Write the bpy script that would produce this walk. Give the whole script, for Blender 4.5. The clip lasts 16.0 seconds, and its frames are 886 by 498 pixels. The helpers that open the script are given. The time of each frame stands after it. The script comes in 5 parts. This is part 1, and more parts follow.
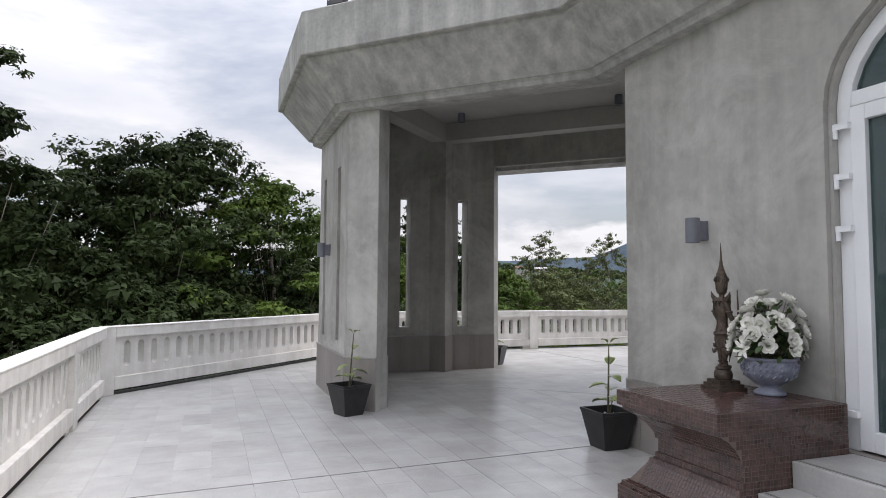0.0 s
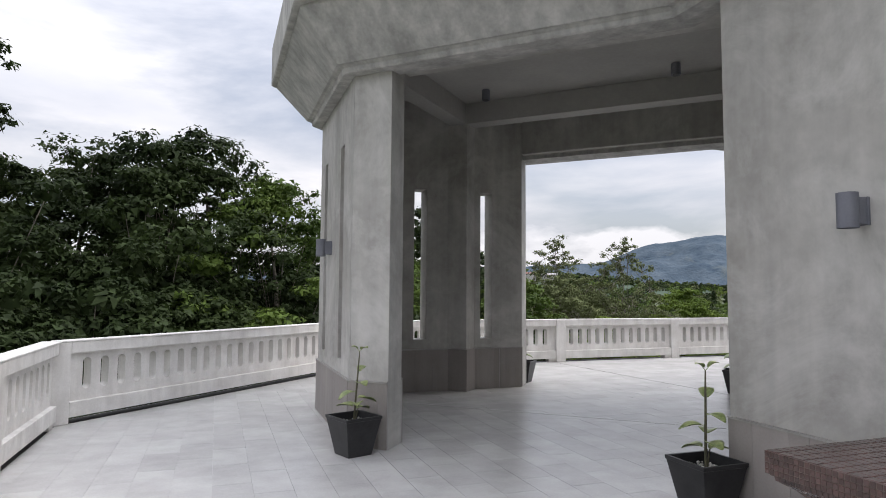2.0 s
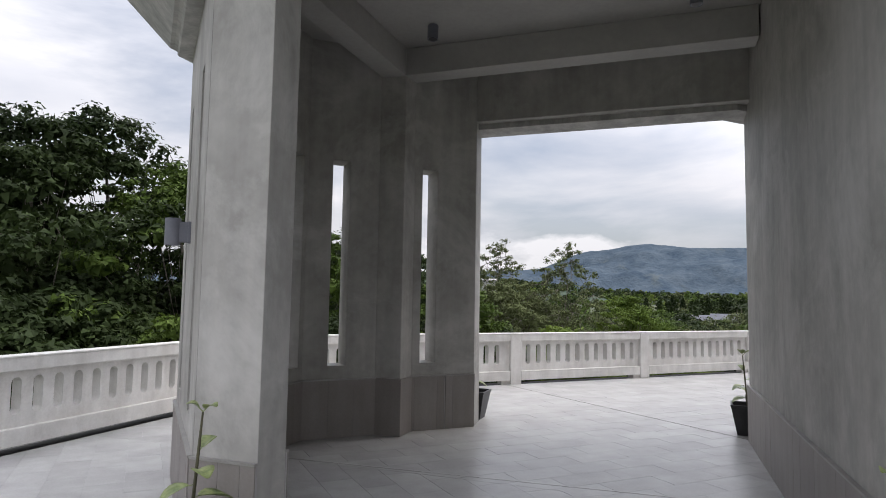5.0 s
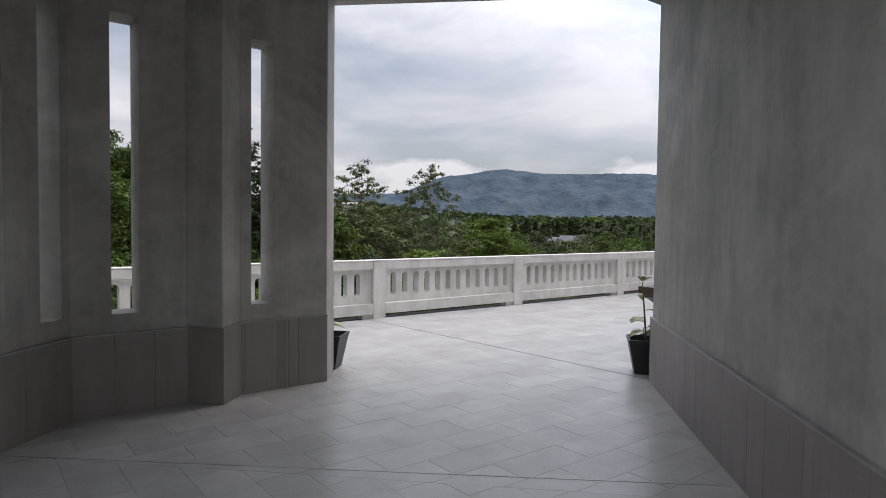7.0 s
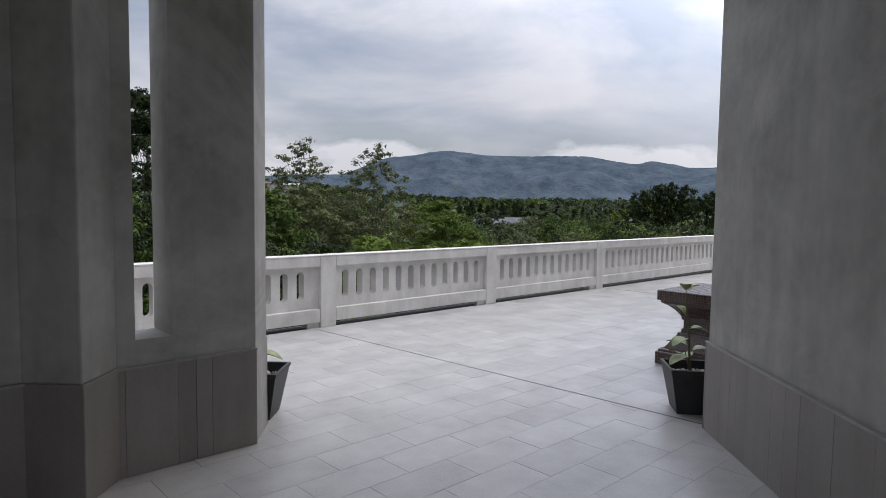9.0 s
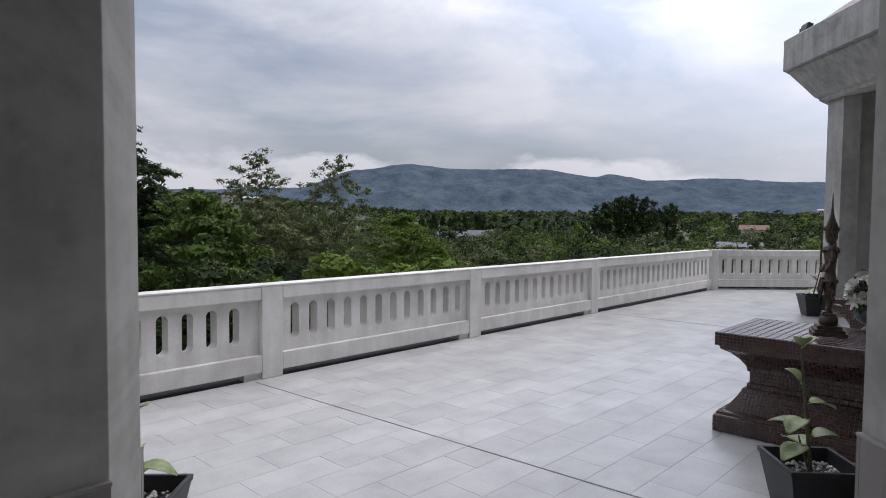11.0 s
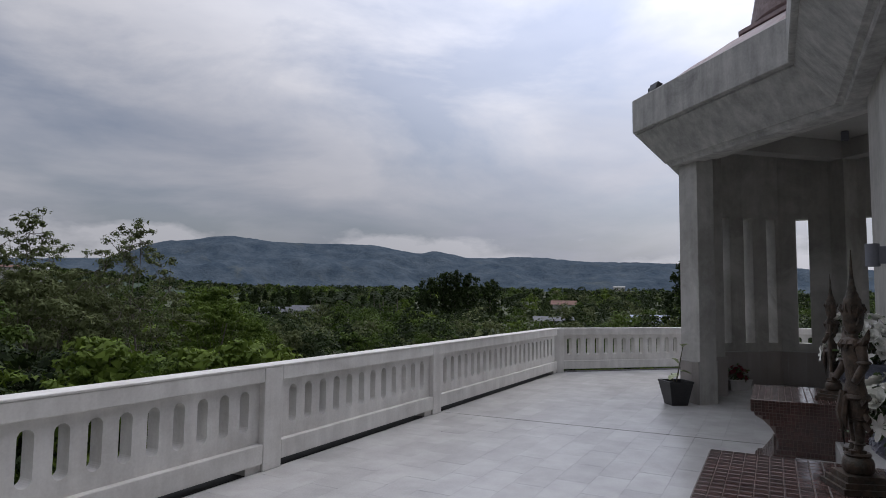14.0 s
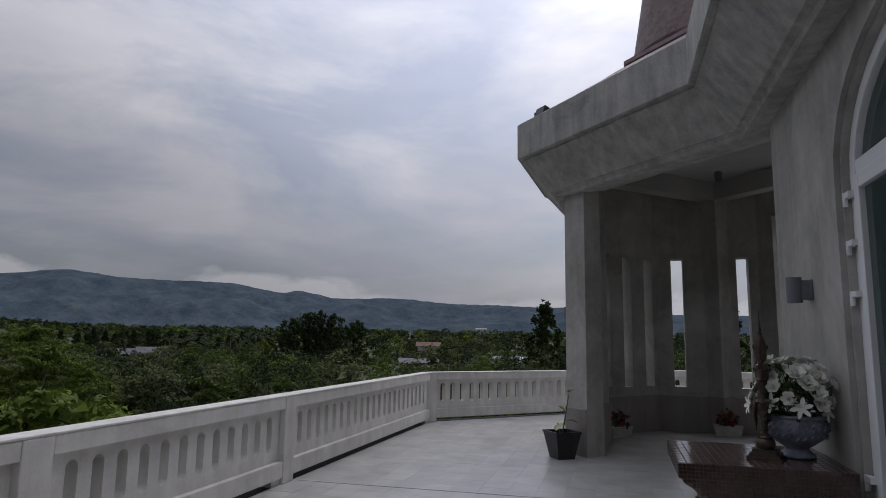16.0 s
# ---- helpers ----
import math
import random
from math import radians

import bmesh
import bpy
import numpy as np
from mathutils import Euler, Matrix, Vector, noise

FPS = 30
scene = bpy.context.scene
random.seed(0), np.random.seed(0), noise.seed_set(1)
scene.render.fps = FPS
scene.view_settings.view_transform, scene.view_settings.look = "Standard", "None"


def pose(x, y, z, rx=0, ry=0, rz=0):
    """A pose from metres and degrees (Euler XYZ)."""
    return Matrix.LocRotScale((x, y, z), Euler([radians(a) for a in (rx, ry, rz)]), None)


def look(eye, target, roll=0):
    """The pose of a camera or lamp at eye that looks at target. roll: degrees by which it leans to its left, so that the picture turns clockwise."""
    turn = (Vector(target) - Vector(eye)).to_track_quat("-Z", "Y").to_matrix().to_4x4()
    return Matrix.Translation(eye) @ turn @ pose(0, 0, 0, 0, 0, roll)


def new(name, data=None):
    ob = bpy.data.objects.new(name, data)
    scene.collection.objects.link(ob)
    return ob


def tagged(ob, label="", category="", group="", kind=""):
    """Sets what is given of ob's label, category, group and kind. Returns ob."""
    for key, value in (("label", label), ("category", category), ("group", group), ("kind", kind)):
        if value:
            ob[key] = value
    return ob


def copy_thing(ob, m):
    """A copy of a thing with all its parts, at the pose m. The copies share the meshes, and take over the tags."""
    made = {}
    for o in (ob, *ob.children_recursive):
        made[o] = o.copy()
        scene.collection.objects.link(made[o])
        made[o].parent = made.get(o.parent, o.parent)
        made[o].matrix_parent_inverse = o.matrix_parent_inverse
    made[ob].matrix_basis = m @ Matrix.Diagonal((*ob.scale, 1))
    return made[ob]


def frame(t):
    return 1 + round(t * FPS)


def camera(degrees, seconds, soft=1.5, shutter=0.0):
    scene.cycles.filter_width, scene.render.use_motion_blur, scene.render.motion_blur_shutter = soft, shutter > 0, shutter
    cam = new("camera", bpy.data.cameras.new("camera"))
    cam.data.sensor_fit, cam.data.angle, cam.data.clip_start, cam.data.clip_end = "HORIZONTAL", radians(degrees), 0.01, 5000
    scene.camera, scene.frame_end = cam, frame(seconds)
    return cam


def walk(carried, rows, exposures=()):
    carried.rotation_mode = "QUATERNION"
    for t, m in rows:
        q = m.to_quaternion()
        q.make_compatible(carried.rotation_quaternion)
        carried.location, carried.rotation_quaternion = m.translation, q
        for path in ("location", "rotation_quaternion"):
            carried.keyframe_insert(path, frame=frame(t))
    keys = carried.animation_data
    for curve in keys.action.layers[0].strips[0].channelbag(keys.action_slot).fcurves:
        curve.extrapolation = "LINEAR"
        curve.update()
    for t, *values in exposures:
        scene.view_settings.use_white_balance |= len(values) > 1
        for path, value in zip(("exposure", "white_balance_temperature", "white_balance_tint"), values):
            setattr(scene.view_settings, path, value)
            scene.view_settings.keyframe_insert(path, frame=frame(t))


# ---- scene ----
cam = camera(70.6, 16.0, 0.9)
PATH = [
    (0, (-11.207, -1.734, 1.535), (-10.511, 0.137, 1.656), 0.4),
    (0.5, (-11.127, -1.331, 1.535), (-10.446, 0.546, 1.651), 0.3),
    (1, (-11.034, -0.947, 1.517), (-10.359, 0.931, 1.65), 0.3),
    (1.5, (-10.952, -0.575, 1.513), (-10.281, 1.305, 1.652), 0.4),
    (2, (-10.855, -0.173, 1.528), (-10.181, 1.704, 1.668), 0.4),
    (2.5, (-10.757, 0.25, 1.549), (-10.078, 2.125, 1.693), 0.5),
    (3, (-10.636, 0.692, 1.526), (-9.952, 2.565, 1.677), 0.4),
    (5.5, (-9.645, 2.548, 1.594), (-8.676, 4.292, 1.734), 1.0),
    (6, (-9.421, 2.936, 1.564), (-8.318, 4.602, 1.664), 0.8),
    (6.5, (-9.161, 3.316, 1.523), (-7.996, 4.941, 1.502), 0.7),
    (7, (-8.937, 3.715, 1.547), (-7.708, 5.291, 1.467), 0.7),
    (7.5, (-8.659, 4.124, 1.575), (-7.376, 5.655, 1.458), 0.8),
    (8, (-8.451, 4.53, 1.596), (-7.128, 6.023, 1.459), 1.0),
    (10.5, (-7.184, 6.441, 1.613), (-5.769, 7.85, 1.502), 0.4),
    (11, (-6.893, 6.758, 1.618), (-5.443, 8.133, 1.524), 0.5),
    (11.5, (-6.562, 7.092, 1.619), (-5.076, 8.429, 1.55), 0.6),
    (12, (-6.223, 7.393, 1.644), (-4.71, 8.699, 1.598), 0.6),
    (12.5, (-5.859, 7.609, 1.629), (-4.314, 8.88, 1.641), 0.4),
    (13, (-5.539, 7.814, 1.631), (-3.935, 9.007, 1.694), 0.5),
    (13.5, (-5.203, 8.006, 1.621), (-3.504, 9.054, 1.732), 0.8),
    (14, (-4.852, 8.196, 1.607), (-3.089, 9.127, 1.758), 0.7),
    (14.5, (-4.588, 8.374, 1.622), (-2.78, 9.208, 1.805), 0.7),
    (15, (-4.218, 8.526, 1.606), (-2.358, 9.228, 1.829), 0.9),
    (15.5, (-3.92, 8.563, 1.6), (-2.033, 9.173, 1.859), 0.8),
    (16, (-3.63, 8.767, 1.588), (-1.724, 9.302, 1.875), 0.9),
]
walk(cam, [(t, look(eye, target, roll)) for t, eye, target, roll in PATH],
     [(0, 0.34, 6480, 13), (3, 0.38, 6480, 13), (6.5, 0.14, 6450, 13), (8, -0.02, 6330, 13), (10.5, -0.18, 6230, 14), (12.5, -0.32, 6180, 14), (13.5, -0.64, 6180, 14), (14.5, -0.94, 6220, 15), (16, -1.16, 6260, 15)])

# ---- world, sun and exposure ----
SUN_AZ, SUN_EL = 104.0, 56.0          # degrees: bearing from +y towards +x, height
world = bpy.data.worlds.new("sky")
scene.world = world
world.use_nodes = True
wt = world.node_tree
wt.nodes.clear()
w_out = wt.nodes.new("ShaderNodeOutputWorld")
w_bg = wt.nodes.new("ShaderNodeBackground")
w_sky = wt.nodes.new("ShaderNodeTexSky")
w_sky.sky_type = "NISHITA"
w_sky.sun_disc = False
w_sky.sun_elevation = radians(SUN_EL)
w_sky.sun_rotation = radians(SUN_AZ)
w_sky.air_density, w_sky.dust_density = 1.0, 2.0
w_co = wt.nodes.new("ShaderNodeTexCoord")
w_map = wt.nodes.new("ShaderNodeMapping")
w_map.inputs["Scale"].default_value = (1.0, 1.0, 3.2)
w_map.inputs["Location"].default_value = (3.1, 0.4, 0.25)
w_n1 = wt.nodes.new("ShaderNodeTexNoise")
w_n1.inputs["Scale"].default_value = 2.1
w_n1.inputs["Detail"].default_value = 7.0
w_n1.inputs["Roughness"].default_value = 0.56
w_n1.inputs["Distortion"].default_value = 0.35
w_ramp = wt.nodes.new("ShaderNodeValToRGB")
w_ramp.color_ramp.elements[0].position = 0.38
w_ramp.color_ramp.elements[0].color = (0.42, 0.42, 0.42, 1)
w_ramp.color_ramp.elements[1].position = 0.58
w_ramp.color_ramp.elements[1].color = (1, 1, 1, 1)
w_n2 = wt.nodes.new("ShaderNodeTexNoise")
w_n2.inputs["Scale"].default_value = 2.4
w_n2.inputs["Detail"].default_value = 6.0
w_cloud = wt.nodes.new("ShaderNodeValToRGB")
w_cloud.color_ramp.elements[0].position = 0.36
w_cloud.color_ramp.elements[0].color = (6.8, 7.1, 7.8, 1)
w_cloud.color_ramp.elements[1].position = 0.64
w_cloud.color_ramp.elements[1].color = (9.4, 9.4, 9.6, 1)
w_mix = wt.nodes.new("ShaderNodeMix")
w_mix.data_type = "RGBA"
wt.links.new(w_co.outputs["Generated"], w_map.inputs["Vector"])
for n in (w_n1, w_n2):
    wt.links.new(w_map.outputs["Vector"], n.inputs["Vector"])
wt.links.new(w_n1.outputs["Fac"], w_ramp.inputs["Fac"])
wt.links.new(w_n2.outputs["Fac"], w_cloud.inputs["Fac"])
wt.links.new(w_ramp.outputs["Color"], w_mix.inputs[0])
wt.links.new(w_sky.outputs["Color"], w_mix.inputs[6])
wt.links.new(w_cloud.outputs["Color"], w_mix.inputs[7])
w_dot = wt.nodes.new("ShaderNodeVectorMath")
w_dot.operation = "DOT_PRODUCT"
w_dot.inputs[1].default_value = (math.sin(radians(SUN_AZ)) * math.cos(radians(SUN_EL)), math.cos(radians(SUN_AZ)) * math.cos(radians(SUN_EL)), math.sin(radians(SUN_EL)))
w_glow = wt.nodes.new("ShaderNodeMapRange")
w_glow.interpolation_type = "SMOOTHSTEP"
w_glow.inputs["From Min"].default_value, w_glow.inputs["From Max"].default_value = 0.40, 0.95
w_glow.inputs["To Min"].default_value, w_glow.inputs["To Max"].default_value = 0.62, 1.42
w_mul = wt.nodes.new("ShaderNodeVectorMath")
w_mul.operation = "SCALE"
wt.links.new(w_co.outputs["Generated"], w_dot.inputs[0])
wt.links.new(w_dot.outputs["Value"], w_glow.inputs["Value"])
wt.links.new(w_mix.outputs[2], w_mul.inputs[0])
w_sep = wt.nodes.new("ShaderNodeSeparateXYZ")
w_low = wt.nodes.new("ShaderNodeMapRange")
w_low.inputs["From Min"].default_value, w_low.inputs["From Max"].default_value = 0.05, 0.85
w_low.inputs["To Min"].default_value, w_low.inputs["To Max"].default_value = 1.14, 2.5
w_fac = wt.nodes.new("ShaderNodeMath")
w_fac.operation = "MULTIPLY"
wt.links.new(w_co.outputs["Generated"], w_sep.inputs[0])
wt.links.new(w_sep.outputs["Z"], w_low.inputs["Value"])
wt.links.new(w_glow.outputs["Result"], w_fac.inputs[0])
wt.links.new(w_low.outputs["Result"], w_fac.inputs[1])
wt.links.new(w_fac.outputs[0], w_mul.inputs["Scale"])
wt.links.new(w_mul.outputs["Vector"], w_bg.inputs["Color"])
# white heaps of cloud low over the hills
w_map2 = wt.nodes.new("ShaderNodeMapping")
w_map2.inputs["Scale"].default_value = (1.0, 1.0, 2.4)
w_n3 = wt.nodes.new("ShaderNodeTexNoise")
w_n3.inputs["Scale"].default_value = 4.2
w_n3.inputs["Detail"].default_value = 8.0
w_n3.inputs["Roughness"].default_value = 0.55
w_band = wt.nodes.new("ShaderNodeMapRange")
w_band.inputs["From Min"].default_value, w_band.inputs["From Max"].default_value = 0.05, 0.17
w_band.inputs["To Min"].default_value, w_band.inputs["To Max"].default_value = 0.115, -0.42
w_sum = wt.nodes.new("ShaderNodeMath")
w_heap = wt.nodes.new("ShaderNodeMapRange")
w_heap.inputs["From Min"].default_value, w_heap.inputs["From Max"].default_value = 0.47, 0.56
w_heap.inputs["To Min"].default_value, w_heap.inputs["To Max"].default_value = 0.0, 0.85
w_top = wt.nodes.new("ShaderNodeMix")
w_top.data_type = "RGBA"
w_top.inputs[7].default_value = (10.6, 10.6, 10.8, 1)
wt.links.new(w_co.outputs["Generated"], w_map2.inputs["Vector"])
wt.links.new(w_map2.outputs["Vector"], w_n3.inputs["Vector"])
wt.links.new(w_sep.outputs["Z"], w_band.inputs["Value"])
wt.links.new(w_n3.outputs["Fac"], w_sum.inputs[0])
wt.links.new(w_band.outputs["Result"], w_sum.inputs[1])
wt.links.new(w_sum.outputs[0], w_heap.inputs["Value"])
wt.links.new(w_heap.outputs["Result"], w_top.inputs[0])
wt.links.new(w_mix.outputs[2], w_top.inputs[6])
wt.links.new(w_top.outputs[2], w_mul.inputs[0])
w_bg.inputs["Strength"].default_value = 0.10
wt.links.new(w_bg.outputs["Background"], w_out.inputs["Surface"])

sun = new("sun", bpy.data.lights.new("sun", "SUN"))
sun.data.energy = 1.2
sun.data.angle = radians(35)
sun.data.color = (1.0, 0.96, 0.9)
sun.matrix_world = look((0, 0, 0), (-math.sin(radians(SUN_AZ)) * math.cos(radians(SUN_EL)), -math.cos(radians(SUN_AZ)) * math.cos(radians(SUN_EL)), -math.sin(radians(SUN_EL))))


# ---- materials ----
def material(name, low, high, rough=0.8, scale=3.0, grain=40.0, bump=0.15, metal=0.0, streak=0.0, per=0.0, island=0.0, stain=None, stain_at=0.62, depth=0.01, spec=0.5):
    """Two-scale noise between two base colours, with relief; streak: stretched marks that run down; per: shade by object; island: shade by piece."""
    m = bpy.data.materials.new(name)
    m.use_nodes = True
    nt = m.node_tree
    b = nt.nodes["Principled BSDF"]
    co = nt.nodes.new("ShaderNodeNewGeometry")
    src = co.outputs["Position"]
    big = nt.nodes.new("ShaderNodeTexNoise")
    big.inputs["Scale"].default_value = scale
    big.inputs["Detail"].default_value = 5
    big.inputs["Roughness"].default_value = 0.6
    nt.links.new(src, big.inputs["Vector"])
    fine = nt.nodes.new("ShaderNodeTexNoise")
    fine.inputs["Scale"].default_value = grain
    fine.inputs["Detail"].default_value = 3
    nt.links.new(src, fine.inputs["Vector"])
    fac = nt.nodes.new("ShaderNodeMath")
    fac.operation = "MULTIPLY_ADD"
    nt.links.new(fine.outputs["Fac"], fac.inputs[0])
    fac.inputs[1].default_value = 0.35
    nt.links.new(big.outputs["Fac"], fac.inputs[2])
    ramp = nt.nodes.new("ShaderNodeValToRGB")
    ramp.color_ramp.elements[0].position, ramp.color_ramp.elements[1].position = 0.47, 0.90
    ramp.color_ramp.elements[0].color, ramp.color_ramp.elements[1].color = (*low, 1), (*high, 1)
    nt.links.new(fac.outputs[0], ramp.inputs["Fac"])
    colour = ramp.outputs["Color"]

    def blend(kind, strength, other, under):
        mix = nt.nodes.new("ShaderNodeMix")
        mix.data_type, mix.blend_type = "RGBA", kind
        if hasattr(strength, "links"):
            nt.links.new(strength, mix.inputs[0])
        else:
            mix.inputs[0].default_value = strength
        nt.links.new(under, mix.inputs[6])
        if hasattr(other, "links"):
            nt.links.new(other, mix.inputs[7])
        else:
            mix.inputs[7].default_value = (*other, 1)
        return mix.outputs[2]

    if streak:
        mp = nt.nodes.new("ShaderNodeMapping")
        mp.inputs["Scale"].default_value = (5, 5, 0.45)
        nt.links.new(src, mp.inputs["Vector"])
        st = nt.nodes.new("ShaderNodeTexNoise")
        st.inputs["Scale"].default_value = 1.6
        st.inputs["Detail"].default_value = 5
        nt.links.new(mp.outputs["Vector"], st.inputs["Vector"])
        sr = nt.nodes.new("ShaderNodeValToRGB")
        sr.color_ramp.elements[0].position, sr.color_ramp.elements[1].position = 0.35, 0.68
        g = 1 - streak
        sr.color_ramp.elements[0].color, sr.color_ramp.elements[1].color = (g, g, g, 1), (1, 1, 1, 1)
        nt.links.new(st.outputs["Fac"], sr.inputs["Fac"])
        colour = blend("MULTIPLY", 1.0, sr.outputs["Color"], colour)
    if stain:
        sn = nt.nodes.new("ShaderNodeTexNoise")
        sn.inputs["Scale"].default_value = scale * 0.7
        sn.inputs["Detail"].default_value = 8
        sn.inputs["Roughness"].default_value = 0.7
        sn.inputs["Distortion"].default_value = 0.6
        nt.links.new(src, sn.inputs["Vector"])
        rr = nt.nodes.new("ShaderNodeValToRGB")
        rr.color_ramp.elements[0].position, rr.color_ramp.elements[1].position = stain_at - 0.12, stain_at + 0.1
        rr.color_ramp.elements[0].color, rr.color_ramp.elements[1].color = (0, 0, 0, 1), (0.7, 0.7, 0.7, 1)
        nt.links.new(sn.outputs["Fac"], rr.inputs["Fac"])
        colour = blend("MIX", rr.outputs["Color"], stain, colour)
    for amount, socket in ((per, "Object"), (island, "Island")):
        if amount:
            if socket == "Object":
                rnd = nt.nodes.new("ShaderNodeObjectInfo").outputs["Random"]
            else:
                rnd = co.outputs["Random Per Island"]
            hsv = nt.nodes.new("ShaderNodeHueSaturation")
            mr = nt.nodes.new("ShaderNodeMapRange")
            mr.inputs["To Min"].default_value, mr.inputs["To Max"].default_value = 1 - amount, 1 + amount
            nt.links.new(rnd, mr.inputs["Value"])
            nt.links.new(mr.outputs["Result"], hsv.inputs["Value"])
            nt.links.new(colour, hsv.inputs["Color"])
            colour = hsv.outputs["Color"]
    nt.links.new(colour, b.inputs["Base Color"])
    b.inputs["Roughness"].default_value = rough
    b.inputs["Metallic"].default_value = metal
    b.inputs["Specular IOR Level"].default_value = spec
    if bump:
        bp = nt.nodes.new("ShaderNodeBump")
        bp.inputs["Strength"].default_value = bump
        bp.inputs["Distance"].default_value = depth
        nt.links.new(fac.outputs[0], bp.inputs["Height"])
        nt.links.new(bp.outputs["Normal"], b.inputs["Normal"])
    return m


PLASTER = material("grey_polished_plaster", (0.312, 0.302, 0.274), (0.472, 0.460, 0.428), 0.62, 1.3, 11, 0.12, streak=0.15, stain=(0.59, 0.582, 0.553), stain_at=0.61)
CEILING = material("smooth_grey_plaster", (0.30, 0.295, 0.275), (0.38, 0.37, 0.345), 0.8, 0.9, 18, 0.08)
CORNICE = material("weathered_grey_plaster", (0.36, 0.355, 0.335), (0.58, 0.57, 0.54), 0.82, 2.2, 30, 0.25, streak=0.28, stain=(0.15, 0.15, 0.145), stain_at=0.68)
PLINTH = material("taupe_porcelain_tile", (0.235, 0.212, 0.196), (0.305, 0.279, 0.259), 0.5, 1.2, 60, 0.05, streak=0.12, per=0.06)
WHITEWASH = material("whitewashed_concrete", (0.58, 0.56, 0.525), (0.74, 0.725, 0.69), 0.8, 3.0, 45, 0.2, streak=0.14, stain=(0.40, 0.38, 0.35), stain_at=0.70)
TILE = material("pale_grey_floor_tile", (0.39, 0.385, 0.372), (0.51, 0.503, 0.487), 0.27, 2.2, 60, 0.05, per=0.06, stain=(0.40, 0.38, 0.355), stain_at=0.70)
TILES_FAR = material("pale_grey_floor_tiles", (0.39, 0.385, 0.372), (0.51, 0.503, 0.487), 0.27, 2.2, 60, 0.05, island=0.06, stain=(0.40, 0.38, 0.355), stain_at=0.70)
# near-black: deep shade of the gap under the bottom rail, painted as colour
GUTTER_SHADE = material("gutter_shade_black", (0.012, 0.011, 0.010), (0.03, 0.028, 0.025), 0.85, 4, 60, 0.2)
GROUT = material("grey_grout", (0.33, 0.32, 0.305), (0.42, 0.41, 0.39), 0.9, 3, 60, 0.1)
JOINT = material("dark_rubber_joint", (0.10, 0.096, 0.09), (0.21, 0.20, 0.185), 0.8, 4, 60, 0.1)
METAL_STRIP = material("brushed_metal_strip", (0.30, 0.29, 0.275), (0.42, 0.41, 0.39), 0.5, 4, 80, 0.05, metal=0.6)
MOSAIC = material("dark_maroon_glass_mosaic", (0.040, 0.020, 0.017), (0.095, 0.050, 0.043), 0.13, 6, 90, 0.04, island=0.35, spec=0.7)
MOSAIC_GROUT = material("brown_mosaic_grout", (0.10, 0.075, 0.062), (0.17, 0.13, 0.11), 0.85, 8, 80, 0.15)
PINK_MOSAIC = material("dusty_pink_mosaic", (0.23, 0.172, 0.172), (0.35, 0.275, 0.27), 0.6, 3, 60, 0.1, island=0.18)
UPVC = material("white_window_profile", (0.74, 0.75, 0.77), (0.80, 0.81, 0.82), 0.35, 2, 50, 0.03)
OLD_PLASTIC = material("dusty_white_plastic", (0.36, 0.35, 0.33), (0.52, 0.51, 0.48), 0.55, 6, 60, 0.08)
POT = material("matt_black_resin", (0.012, 0.012, 0.013), (0.03, 0.03, 0.031), 0.5, 6, 60, 0.08)
PEBBLE = material("white_pebbles", (0.5, 0.49, 0.46), (0.75, 0.74, 0.7), 0.7, 20, 90, 0.2, island=0.2)
LAMP_GREY = material("grey_lamp_enamel", (0.13, 0.135, 0.16), (0.17, 0.175, 0.20), 0.45, 5, 70, 0.05)
BRONZE = material("aged_bronze", (0.030, 0.024, 0.019), (0.125, 0.088, 0.062), 0.5, 22, 110, 0.6, metal=0.4, stain=(0.10, 0.115, 0.10), stain_at=0.64)
CERAMIC = material("blue_grey_glazed_ceramic", (0.13, 0.14, 0.19), (0.30, 0.32, 0.39), 0.32, 14, 60, 0.3, stain=(0.36, 0.37, 0.42), stain_at=0.66)
PETAL = material("white_petal", (0.72, 0.71, 0.64), (0.85, 0.84, 0.79), 0.7, 20, 80, 0.1, island=0.10)
PETAL_RED = material("red_petal", (0.14, 0.018, 0.028), (0.28, 0.05, 0.07), 0.6, 20, 80, 0.1, island=0.25)
LEAF = material("dark_green_leaf", (0.035, 0.065, 0.018), (0.085, 0.14, 0.035), 0.5, 2, 30, 0.05, island=0.4)
LEAF_SOFT = material("pot_plant_leaf", (0.10, 0.15, 0.040), (0.33, 0.37, 0.15), 0.42, 14, 60, 0.1, island=0.15)
STEM = material("green_brown_stem", (0.06, 0.06, 0.035), (0.12, 0.11, 0.06), 0.7, 12, 60, 0.1)
BARK = material("grey_brown_bark", (0.07, 0.06, 0.048), (0.17, 0.15, 0.12), 0.9, 5, 30, 0.5, depth=0.03)
FOLIAGE = {
    "dark": material("foliage_dark", (0.010, 0.018, 0.006), (0.040, 0.060, 0.017), 0.7, 0.16, 1.1, 0.0, island=0.28, spec=0.15),
    "mid": material("foliage_mid", (0.028, 0.052, 0.009), (0.095, 0.140, 0.026), 0.7, 0.16, 1.1, 0.0, island=0.28, spec=0.15),
    "light": material("foliage_light", (0.060, 0.100, 0.013), (0.155, 0.210, 0.033), 0.7, 0.16, 1.1, 0.0, island=0.28, spec=0.15),
    "grey": material("foliage_olive", (0.070, 0.086, 0.034), (0.13, 0.150, 0.062), 0.75, 0.16, 1.1, 0.0, island=0.28, spec=0.15),
}
